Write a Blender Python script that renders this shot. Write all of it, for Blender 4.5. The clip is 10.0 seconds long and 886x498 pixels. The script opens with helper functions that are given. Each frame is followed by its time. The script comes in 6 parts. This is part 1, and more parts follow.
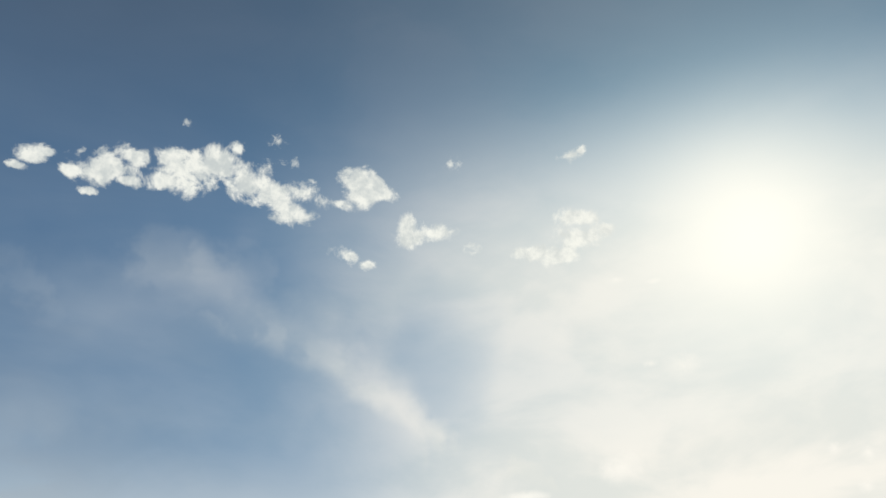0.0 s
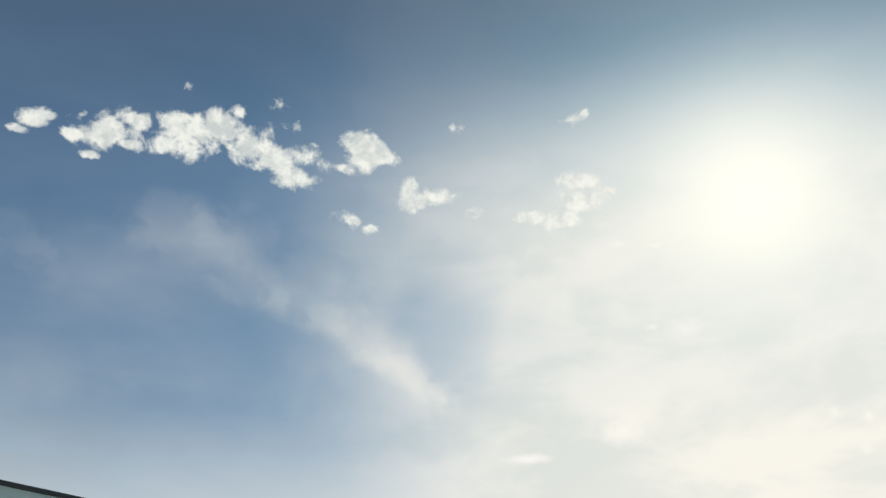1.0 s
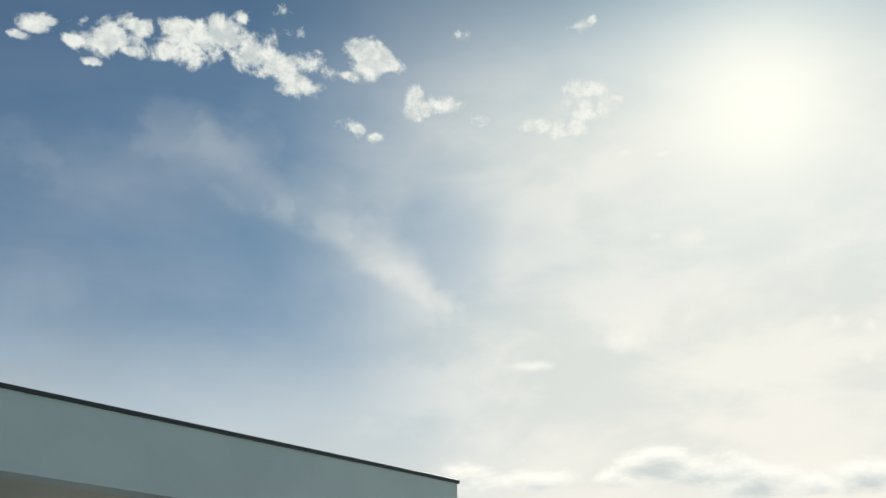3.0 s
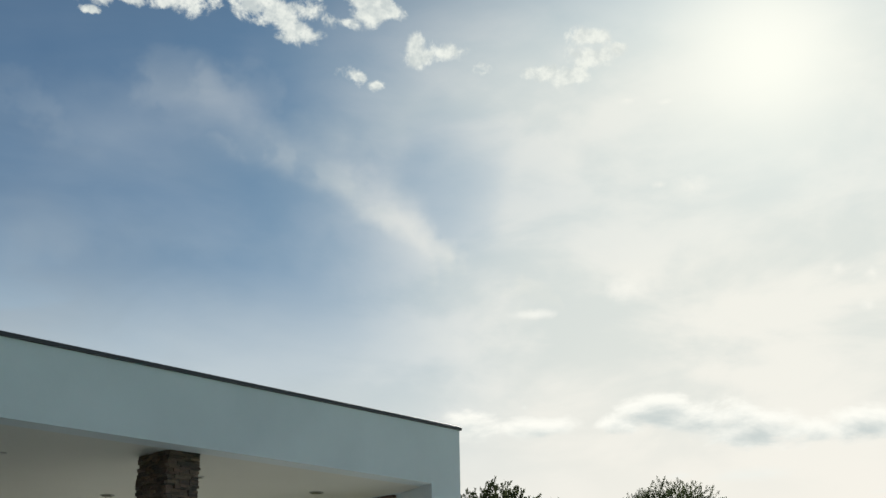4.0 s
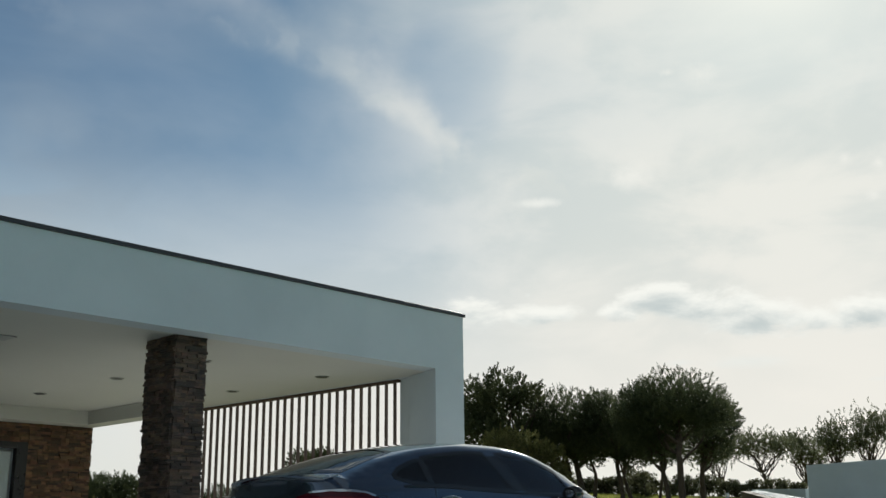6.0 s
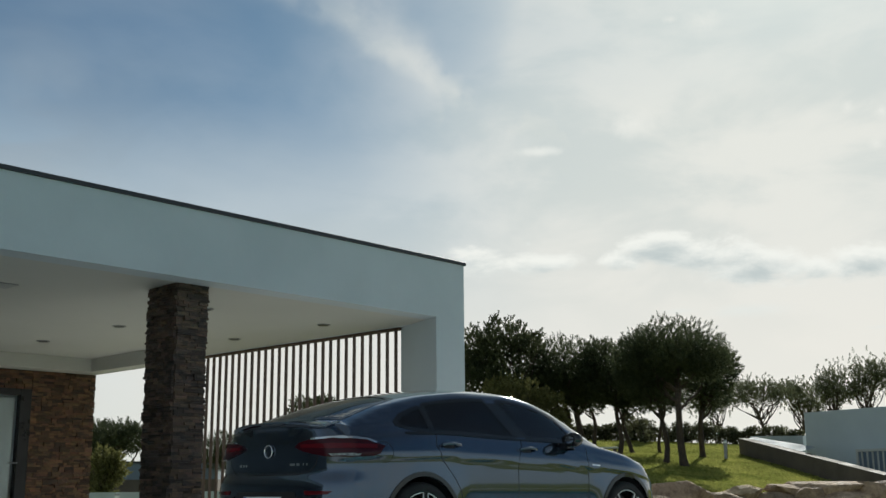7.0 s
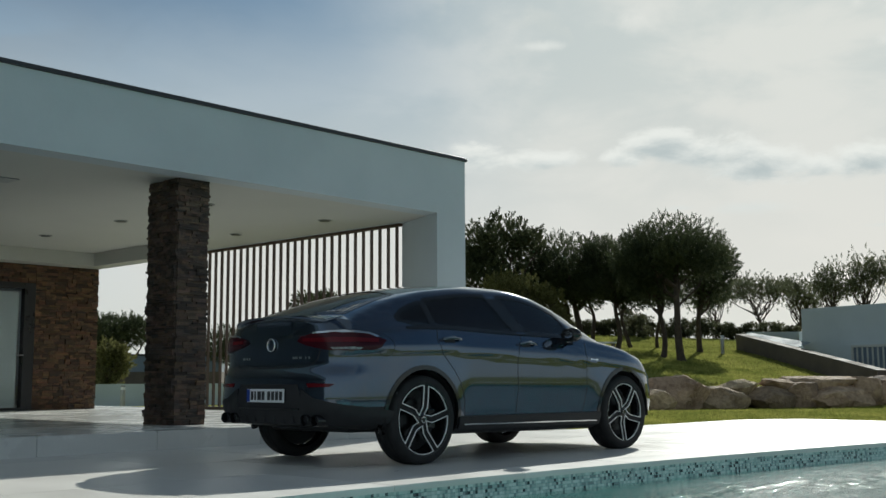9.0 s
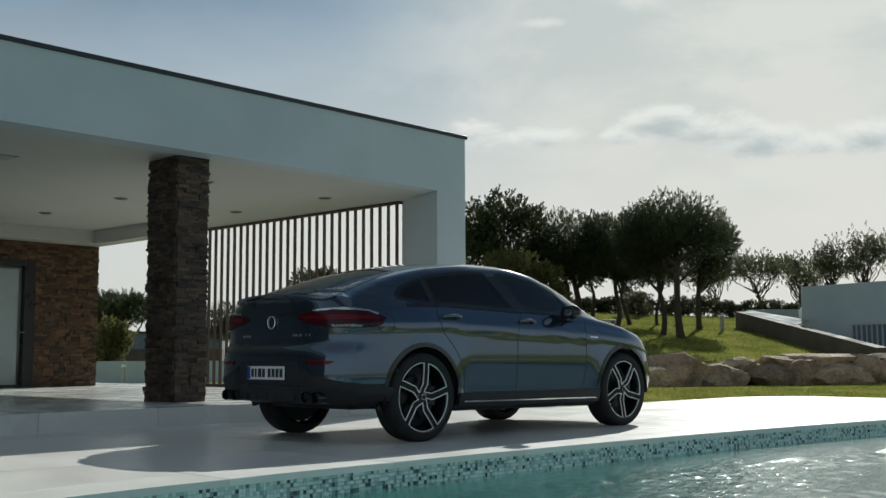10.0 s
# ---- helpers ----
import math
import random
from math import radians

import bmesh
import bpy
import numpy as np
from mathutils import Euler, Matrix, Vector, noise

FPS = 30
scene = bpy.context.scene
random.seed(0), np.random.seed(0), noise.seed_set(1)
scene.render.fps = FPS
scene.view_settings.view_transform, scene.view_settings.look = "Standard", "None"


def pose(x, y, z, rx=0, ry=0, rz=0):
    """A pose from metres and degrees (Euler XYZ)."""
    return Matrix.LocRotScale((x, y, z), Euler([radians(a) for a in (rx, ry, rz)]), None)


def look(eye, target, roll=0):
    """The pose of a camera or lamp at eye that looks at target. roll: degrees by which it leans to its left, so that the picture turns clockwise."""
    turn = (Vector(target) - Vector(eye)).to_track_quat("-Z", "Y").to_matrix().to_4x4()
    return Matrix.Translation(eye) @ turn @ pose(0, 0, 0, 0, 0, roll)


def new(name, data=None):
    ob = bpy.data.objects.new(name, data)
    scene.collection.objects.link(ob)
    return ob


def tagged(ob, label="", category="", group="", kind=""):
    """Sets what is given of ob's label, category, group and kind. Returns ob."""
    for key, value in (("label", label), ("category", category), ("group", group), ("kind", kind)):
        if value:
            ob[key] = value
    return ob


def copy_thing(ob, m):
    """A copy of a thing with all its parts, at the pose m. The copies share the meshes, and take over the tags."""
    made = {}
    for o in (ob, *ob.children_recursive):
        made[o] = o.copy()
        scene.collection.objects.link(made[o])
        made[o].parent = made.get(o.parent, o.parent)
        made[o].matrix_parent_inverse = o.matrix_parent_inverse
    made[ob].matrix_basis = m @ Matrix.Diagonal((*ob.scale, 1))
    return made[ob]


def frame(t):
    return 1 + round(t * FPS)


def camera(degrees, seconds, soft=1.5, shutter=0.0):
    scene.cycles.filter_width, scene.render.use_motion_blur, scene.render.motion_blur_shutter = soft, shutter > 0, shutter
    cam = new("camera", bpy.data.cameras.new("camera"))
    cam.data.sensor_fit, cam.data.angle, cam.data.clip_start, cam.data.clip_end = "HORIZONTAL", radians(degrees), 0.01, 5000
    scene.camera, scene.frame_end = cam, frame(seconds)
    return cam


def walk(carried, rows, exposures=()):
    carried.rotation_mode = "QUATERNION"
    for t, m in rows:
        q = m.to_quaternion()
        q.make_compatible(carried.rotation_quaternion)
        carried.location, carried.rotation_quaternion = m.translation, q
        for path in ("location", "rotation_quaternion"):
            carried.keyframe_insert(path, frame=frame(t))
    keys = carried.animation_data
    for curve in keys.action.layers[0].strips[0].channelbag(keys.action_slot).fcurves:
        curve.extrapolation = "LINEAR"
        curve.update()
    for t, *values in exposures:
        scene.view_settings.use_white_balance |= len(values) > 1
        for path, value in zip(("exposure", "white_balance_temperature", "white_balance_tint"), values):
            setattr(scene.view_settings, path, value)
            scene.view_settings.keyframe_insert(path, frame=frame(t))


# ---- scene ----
cam = camera(44.428, 10.0)
EYE = (0.0, 0.0, 0.702)
# seconds, yaw, pitch, roll: a tripod tilt from the sky down to the car
TILT = [
    (0.0, -47.691, 30.408, 1.089),
    (0.5, -47.636, 29.626, 1.078),
    (1.0, -47.585, 28.507, 1.025),
    (1.5, -47.540, 27.271, 0.967),
    (2.0, -47.493, 25.980, 0.859),
    (2.5, -47.449, 24.887, 0.794),
    (4.0, -47.252, 21.000, 0.878),
    (4.5, -47.222, 19.596, 0.827),
    (5.0, -47.191, 18.069, 0.822),
    (5.5, -47.151, 16.540, 0.671),
    (7.0, -47.089, 12.389, 0.482),
    (7.5, -47.087, 11.015, 0.469),
    (8.0, -47.085, 9.606, 0.354),
    (8.5, -47.076, 8.258, 0.290),
    (9.0, -47.073, 6.908, 0.260),
    (9.5, -47.072, 6.097, 0.223),
    (10.0, -47.073, 5.725, 0.237),
]
walk(cam, [(t, pose(*EYE, 90 + p, r, y)) for t, y, p, r in TILT],
     exposures=[(0.0, 0.28, 6520, 7), (2.5, 0.25, 6450, 6), (4.5, 0.20, 6350, 5), (5.5, 0.15, 6300, 5), (7.0, 0.07, 6200, 4), (8.5, -0.02, 6120, 3), (10.0, -0.09, 6100, 3)])

# ---- light: low sun ahead of the camera, thin haze and small clouds ----
SUN_AZ, SUN_EL = radians(23.3), radians(29.5)      # azimuth counted from +x towards +y
SUN_DIR = Vector((math.cos(SUN_EL) * math.cos(SUN_AZ), math.cos(SUN_EL) * math.sin(SUN_AZ), math.sin(SUN_EL)))
sun = new("sun", bpy.data.lights.new("sun", "SUN"))
sun.data.energy, sun.data.angle, sun.data.color = 5.0, radians(0.53), (1.0, 0.94, 0.85)
sun.matrix_world = look(SUN_DIR * 60, (0, 0, 0))


class Nodes:
    """Short hand for a node tree."""

    def __init__(self, tree):
        self.tree = tree
        tree.nodes.clear()

    def add(self, kind):
        return self.tree.nodes.new(kind)

    def put(self, socket, value):
        if isinstance(value, bpy.types.NodeSocket):
            self.tree.links.new(value, socket)
        elif value is not None:
            socket.default_value = value

    def math(self, op, a, b=None, c=None, clamp=False):
        n = self.add("ShaderNodeMath")
        n.operation, n.use_clamp = op, clamp
        for s, v in zip(n.inputs, (a, b, c)):
            self.put(s, v)
        return n.outputs[0]

    def vec(self, op, a, b=None, scale=None):
        n = self.add("ShaderNodeVectorMath")
        n.operation = op
        self.put(n.inputs[0], a)
        self.put(n.inputs[1], b)
        if scale is not None:
            self.put(n.inputs["Scale"], scale)
        return n.outputs["Value"] if op in ("DOT_PRODUCT", "LENGTH", "DISTANCE") else n.outputs[0]

    def noise(self, where, scale, detail=4.0, rough=0.55, distort=0.0):
        n = self.add("ShaderNodeTexNoise")
        self.put(n.inputs["Vector"], where)
        for key, value in (("Scale", scale), ("Detail", detail), ("Roughness", rough), ("Distortion", distort)):
            self.put(n.inputs[key], value)
        return n.outputs["Fac"]

    def ramp(self, value, lo, hi, to_lo=0.0, to_hi=1.0, smooth=True):
        n = self.add("ShaderNodeMapRange")
        n.interpolation_type = "SMOOTHSTEP" if smooth else "LINEAR"
        for s, v in zip(n.inputs, (value, lo, hi, to_lo, to_hi)):
            self.put(s, v)
        return n.outputs[0]

    def mix(self, fac, a, b, how="MIX"):
        n = self.add("ShaderNodeMix")
        n.data_type, n.blend_type = "RGBA", how
        self.put(n.inputs[0], fac)
        self.put(n.inputs[6], a if isinstance(a, bpy.types.NodeSocket) else (*a, 1))
        self.put(n.inputs[7], b if isinstance(b, bpy.types.NodeSocket) else (*b, 1))
        return n.outputs[2]


def from_angles(az, el):
    az, el = radians(az), radians(el)
    return Vector((math.cos(el) * math.cos(az), math.cos(el) * math.sin(az), math.sin(el)))


def build_sky():
    world = bpy.data.worlds.new("sky")
    scene.world = world
    world.use_nodes = True
    n = Nodes(world.node_tree)
    way = n.vec("NORMALIZE", n.add("ShaderNodeTexCoord").outputs["Generated"])
    air = n.add("ShaderNodeTexSky")
    air.sky_type, air.sun_disc, air.sun_elevation, air.sun_rotation = "NISHITA", False, SUN_EL, radians(90) - SUN_AZ
    air.air_density, air.dust_density, air.ozone_density = 1.0, 0.6, 2.5
    split = n.add("ShaderNodeSeparateXYZ")
    n.put(split.inputs[0], way)
    height = split.outputs[2]
    near_sun = n.vec("DOT_PRODUCT", way, tuple(SUN_DIR))
    blue = n.mix(1.0, n.mix(n.ramp(height, 0.50, 0.72), air.outputs[0], n.vec("SCALE", air.outputs[0], scale=0.62)), n.mix(n.ramp(near_sun, 0.5, -0.3), (0.0175, 0.0355, 0.0445), (0.034, 0.049, 0.055)), "MULTIPLY")
    # thin veil: thicker towards the horizon and towards the sun, torn into streaks
    tilt = n.add("ShaderNodeMapping")
    tilt.inputs["Rotation"].default_value = (radians(18), radians(-34), radians(30))
    tilt.inputs["Scale"].default_value = (1.0, 2.6, 4.6)
    n.put(tilt.inputs[0], way)
    streak = n.noise(tilt.outputs[0], 1.7, 6.0, 0.5, 0.4)
    patch_ = n.noise(way, 3.4, 4.0, 0.5, 0.3)
    squash = n.add("ShaderNodeMapping")
    squash.inputs["Scale"].default_value = (1, 1, 2.2)
    n.put(squash.inputs[0], way)
    flat_way = squash.outputs[0]
    low = n.ramp(height, 0.42, 0.11)
    side = n.math("MULTIPLY", n.ramp(near_sun, 0.885, 0.988), n.ramp(height, 0.63, 0.46, 0.05, 1.0))
    veil = n.math("MULTIPLY_ADD", low, 0.72, n.math("MULTIPLY_ADD", side, 0.62, 0.12))
    torn_by = n.math("ADD", n.math("MULTIPLY_ADD", streak, 0.30, -0.15), n.math("MULTIPLY_ADD", patch_, 0.16, -0.08))
    veil = n.math("ADD", veil, n.math("MULTIPLY", torn_by, n.ramp(height, 0.66, 0.50, 0.25, 1.0)))
    # cirrus streaks that sink towards the sun: ends (azimuth, height), half width in degrees, thickness
    CIRRUS = [((66.0, 27.6), (57.4, 28.6), 2.8, 0.05), ((58.5, 28.9), (51.5, 26.6), 2.5, 0.07), ((53.0, 27.2), (46.5, 23.4), 1.9, 0.07),
              ((47.6, 23.9), (42.6, 21.7), 1.2, 0.09), ((43.4, 22.0), (38.2, 20.3), 1.0, 0.09)]
    drift = n.add("ShaderNodeTexNoise")
    drift.inputs["Scale"].default_value, drift.inputs["Detail"].default_value = 7.0, 5.0
    n.put(drift.inputs["Vector"], way)
    bent_way = n.vec("ADD", way, n.vec("SCALE", n.vec("SUBTRACT", drift.outputs["Color"], (0.5, 0.5, 0.5)), scale=0.11))
    for a, b, half, much in CIRRUS:
        da, db = from_angles(*a), from_angles(*b)
        off_line = n.math("ABSOLUTE", n.vec("DOT_PRODUCT", bent_way, tuple(da.cross(db).normalized())))
        reach = da.angle(db) / 2
        along = n.ramp(n.vec("DOT_PRODUCT", bent_way, tuple((da + db).normalized())), math.cos(reach + radians(2.6)), math.cos(max(0.0, reach - radians(1.8))))
        band = n.math("MULTIPLY", n.ramp(off_line, math.sin(radians(half * 1.25)), 0.0), along)
        veil = n.math("MULTIPLY_ADD", n.math("MULTIPLY", band, n.ramp(streak, 0.25, 0.6, 0.45, 1.0)), much, veil)
    # clear blue gaps between the streaks: azimuth, height, half width, half height, depth
    for az, el, wide_, tall, much in ((60.0, 24.5, 14.0, 5.5, -0.12), (57.0, 23.2, 8.0, 2.6, 0.03), (41.8, 25.4, 4.4, 5.2, 0.15), (47.5, 28.2, 6.0, 4.0, 0.04)):
        c = from_angles(az, el)
        right = c.cross(Vector((0, 0, 1))).normalized()
        p = n.vec("DOT_PRODUCT", bent_way, tuple(right / math.tan(radians(wide_))))
        q = n.vec("DOT_PRODUCT", bent_way, tuple(right.cross(c) / math.tan(radians(tall))))
        gap = n.ramp(n.math("MULTIPLY_ADD", p, p, n.math("MULTIPLY", q, q)), 1.0, 0.0)
        veil = n.math("MULTIPLY_ADD", n.math("MULTIPLY", gap, n.ramp(n.vec("DOT_PRODUCT", bent_way, tuple(c)), 0.0, 0.1)), -much, veil)
    veil = n.ramp(veil, -0.05, 1.0)
    veil = n.math("MULTIPLY", veil, n.ramp(near_sun, 0.2, 0.8, 0.8, 0.95))
    veil = n.math("MAXIMUM", veil, n.ramp(split.outputs[1], 0.12, -0.25, 0.0, 0.12))
    veil = n.math("MAXIMUM", veil, n.math("MULTIPLY", n.ramp(split.outputs[0], 0.15, -0.2, 0.0, 0.75), n.ramp(height, 0.55, 0.05, 0.5, 1.0)))
    haze = n.mix(n.ramp(near_sun, 0.6, 1.0), (0.54, 0.63, 0.67), (0.83, 0.775, 0.705))
    mottle = n.noise(flat_way, 6.5, 7.0, 0.55, 0.3)
    haze = n.mix(n.ramp(mottle, 0.62, 0.36), haze, (0.665, 0.66, 0.62))
    haze = n.mix(n.math("MULTIPLY", n.ramp(height, 0.30, 0.05), n.ramp(near_sun, 0.5, 0.9)), haze, (0.875, 0.79, 0.71))
    colour = n.mix(veil, blue, haze)
    # clouds as torn patches: azimuth, height, half width, half height (degrees)
    BIG_CLOUD = [(58.5, 34.4, 0.96, 0.57), (57.1, 33.9, 1.71, 1.21), (55.6, 34.5, 1.29, 0.81), (54.6, 35.2, 0.52, 0.47), (53.9, 33.6, 1.74, 1.11), (52.1, 32.8, 1.46, 1.18), (51.0, 32.2, 0.82, 0.65), (58.7, 33.1, 0.84, 0.52), (55.2, 34.0, 2.0, 1.1), (52.2, 33.0, 1.7, 1.05), (50.6, 32.0, 0.9, 0.6)]
    SIDE_CLOUDS = [(62.5, 33.3, 1.26, 0.91), (60.9, 34.2, 0.88, 0.51), (63.1, 32.0, 0.49, 0.25), (61.1, 32.8, 0.61, 0.34), (64.2, 32.9, 0.64, 0.34), (66.6, 33.3, 0.89, 0.5), (67.5, 32.6, 0.78, 0.25), (65.8, 33.5, 0.42, 0.22)]
    MIDDLE_CLOUDS = [(46.8, 33.8, 1.13, 0.89), (48.0, 32.8, 1.19, 0.47), (45.7, 33.3, 0.89, 0.53), (47.0, 33.1, 1.31, 0.65), (43.8, 31.2, 0.89, 0.89), (41.9, 31.3, 0.9, 0.6), (47.3, 30.1, 0.89, 0.54), (46.3, 29.6, 0.54, 0.36)]
    SUNWARD_CLOUDS = [(33.4, 34.9, 0.88, 0.53), (32.7, 35.1, 0.41, 0.35), (33.1, 31.6, 1.11, 0.65), (33.1, 30.6, 1.29, 0.83), (34.4, 29.7, 1.12, 0.53), (36.2, 30.0, 1.24, 0.42), (31.7, 30.8, 0.58, 0.47)]
    SCRAPS = [(40.9, 34.9, 0.33, 0.27), (57.8, 36.2, 0.25, 0.17), (52.1, 35.8, 0.35, 0.29), (49.8, 33.8, 0.26, 0.15), (51.0, 34.8, 0.2, 0.21), (39.8, 30.4, 0.48, 0.27)]
    LOW_PUFFS = [(32.3, 18.5, 1.38, 0.94), (37.5, 17.4, 1.59, 0.33), (21.3, 18.4, 0.52, 0.45), (19.7, 18.0, 0.41, 0.44), (28.2, 23.4, 1.51, 0.81), (30.0, 23.7, 0.51, 0.26), (29.3, 27.9, 0.56, 0.2), (31.4, 28.2, 0.8, 0.31), (20.1, 16.5, 0.46, 0.36)]
    SHELF = [(31.1, 12.2, 1.56, 0.58), (28.5, 11.6, 2.07, 0.69), (26.2, 11.0, 2.03, 0.68), (23.8, 10.7, 1.97, 0.62), (21.4, 10.7, 1.66, 0.83), (33.4, 11.5, 0.98, 0.47), (37.4, 11.5, 1.7, 0.53), (40.9, 11.5, 1.13, 0.71)]
    STRIPS = [(27.2, 8.7, 2.73, 0.43), (30.3, 8.8, 1.24, 0.26), (37.3, 17.4, 1.79, 0.28), (38.2, 12.6, 0.29, 0.23), (20.7, 7.5, 1.12, 0.19), (19.3, 10.4, 1.49, 0.71)]

    def patches(rows, where, grain, lump, soft):
        best = None
        for az, el, a, b in rows:
            c = from_angles(az, el)
            right = c.cross(Vector((0, 0, 1))).normalized()
            up = right.cross(c)
            p = n.vec("DOT_PRODUCT", where, tuple(right / math.tan(radians(a))))
            q = n.vec("DOT_PRODUCT", where, tuple(up / math.tan(radians(b))))
            e = n.math("MULTIPLY_ADD", p, p, n.math("MULTIPLY", q, q))
            best = e if best is None else n.math("MINIMUM", best, e)
        field = n.math("SUBTRACT", 1.0, n.math("POWER", best, 0.5))
        field = n.math("ADD", field, n.math("MULTIPLY_ADD", grain, lump, -0.5 * lump))
        return n.ramp(field, 0.0, soft)

    fine = n.noise(way, 34.0, 10.0, 0.66, 0.25)
    torn = patches([(az, el, a * 1.1, b * 1.08) for az, el, a, b in BIG_CLOUD + SIDE_CLOUDS + MIDDLE_CLOUDS + SUNWARD_CLOUDS], way, fine, 3.3, 0.6)
    speck = n.noise(way, 150.0, 6.0, 0.6, 0.4)
    torn = n.math("MAXIMUM", torn, n.math("MULTIPLY", patches([(az, el, a * 1.3, b * 1.3) for az, el, a, b in SCRAPS], way, speck, 4.5, 1.4), 0.7))
    soft_torn = patches(LOW_PUFFS, way, fine, 2.4, 1.5)
    inner = n.noise(way, 70.0, 6.0, 0.62)
    lit = n.mix(n.ramp(inner, 0.34, 0.66), (0.52, 0.545, 0.54), (0.80, 0.79, 0.735))
    colour = n.mix(n.math("MULTIPLY", torn, 0.93), colour, lit)
    colour = n.mix(n.math("MULTIPLY", soft_torn, 0.75), colour, (0.87, 0.82, 0.76))
    flat = n.add("ShaderNodeMapping")
    flat.inputs["Scale"].default_value = (1, 1, 2.4)
    n.put(flat.inputs[0], way)
    broad = n.noise(flat.outputs[0], 17.0, 9.0, 0.6, 0.2)
    # the bank of cloud low by the sun: bright crests, grey undersides
    lifted = n.vec("ADD", way, (0.0, 0.0, 0.0085))
    lift_map = n.add("ShaderNodeMapping")
    lift_map.inputs["Scale"].default_value = (1, 1, 2.4)
    n.put(lift_map.inputs[0], lifted)
    broad_up = n.noise(lift_map.outputs[0], 17.0, 9.0, 0.6, 0.2)
    SHELF = [(az, el, a * 1.6, b * 1.5) for az, el, a, b in SHELF]
    shelf = patches(SHELF, way, broad, 2.5, 0.7)
    shelf_up = patches(SHELF, lifted, broad_up, 2.5, 1.3)
    body = n.mix(shelf_up, (0.90, 0.86, 0.80), (0.52, 0.55, 0.545))
    colour = n.mix(n.math("MULTIPLY", shelf, 0.92), colour, body)
    colour = n.mix(n.math("MULTIPLY", patches(STRIPS, way, broad, 1.6, 1.2), 0.6), colour, (0.78, 0.77, 0.73))
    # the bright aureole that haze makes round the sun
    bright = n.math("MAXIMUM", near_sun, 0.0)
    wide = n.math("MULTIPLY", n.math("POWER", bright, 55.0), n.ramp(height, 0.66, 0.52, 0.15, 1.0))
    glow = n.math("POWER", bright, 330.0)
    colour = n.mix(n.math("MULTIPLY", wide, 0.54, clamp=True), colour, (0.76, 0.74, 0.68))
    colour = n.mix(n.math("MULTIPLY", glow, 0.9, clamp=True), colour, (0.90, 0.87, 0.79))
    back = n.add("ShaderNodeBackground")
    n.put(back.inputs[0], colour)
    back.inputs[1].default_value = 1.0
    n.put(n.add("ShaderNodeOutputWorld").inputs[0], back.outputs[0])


build_sky()


# ---- materials ----
def surface(name, a, b, scale=3.0, rough=0.6, bump=0.15, grain=60.0, metal=0.0, coat=0.0, rough_spread=0.12, spec=0.5,
            per_piece=0.0, per_island=0.0, depth=0.01, transmit=0.0):
    """Two colours mixed by large stains and fine grain, with relief; pieces may differ by object or by island."""
    m = bpy.data.materials.new(name)
    m.use_nodes = True
    n = Nodes(m.node_tree)
    where = n.add("ShaderNodeTexCoord").outputs["Object"]
    if per_piece:
        shift = n.add("ShaderNodeObjectInfo").outputs["Random"]
        where = n.vec("ADD", where, n.vec("SCALE", (7.0, 13.0, 5.0), scale=shift))
    stain, fine = n.noise(where, scale, 5.0, 0.6), n.noise(where, grain, 4.0, 0.6)
    fac = n.math("ADD", n.math("MULTIPLY", stain, 0.65), n.math("MULTIPLY", fine, 0.35))
    fac = n.ramp(fac, 0.3, 0.7)
    colour = n.mix(fac, a, b)
    vary = None
    if per_piece:
        vary, much = shift, per_piece
    if per_island:
        vary, much = n.add("ShaderNodeNewGeometry").outputs["Random Per Island"], per_island
        if per_piece:
            vary = n.math("FRACT", n.math("ADD", vary, shift))
    if vary is not None:
        hsv = n.add("ShaderNodeHueSaturation")
        n.put(hsv.inputs["Color"], colour)
        n.put(hsv.inputs["Value"], n.ramp(vary, 0.0, 1.0, 1.0 - much, 1.0 + much, smooth=False))
        n.put(hsv.inputs["Hue"], n.ramp(n.math("FRACT", n.math("MULTIPLY", vary, 7.3)), 0.0, 1.0, 0.5 - 0.03 * much, 0.5 + 0.03 * much, smooth=False))
        colour = hsv.outputs[0]
    s = n.add("ShaderNodeBsdfPrincipled")
    n.put(s.inputs["Base Color"], colour)
    n.put(s.inputs["Roughness"], n.ramp(stain, 0.25, 0.75, max(0.02, rough - rough_spread), min(1, rough + rough_spread)))
    s.inputs["Metallic"].default_value = metal
    s.inputs["Specular IOR Level"].default_value = spec
    s.inputs["Coat Weight"].default_value = coat
    s.inputs["Coat Roughness"].default_value = 0.04
    s.inputs["Transmission Weight"].default_value = transmit
    if bump:
        relief = n.add("ShaderNodeBump")
        relief.inputs["Strength"].default_value, relief.inputs["Distance"].default_value = bump, depth
        n.put(relief.inputs["Height"], n.math("ADD", fine, n.math("MULTIPLY", stain, 0.6)))
        n.put(s.inputs["Normal"], relief.outputs[0])
    n.put(n.add("ShaderNodeOutputMaterial").inputs[0], s.outputs[0])
    return m


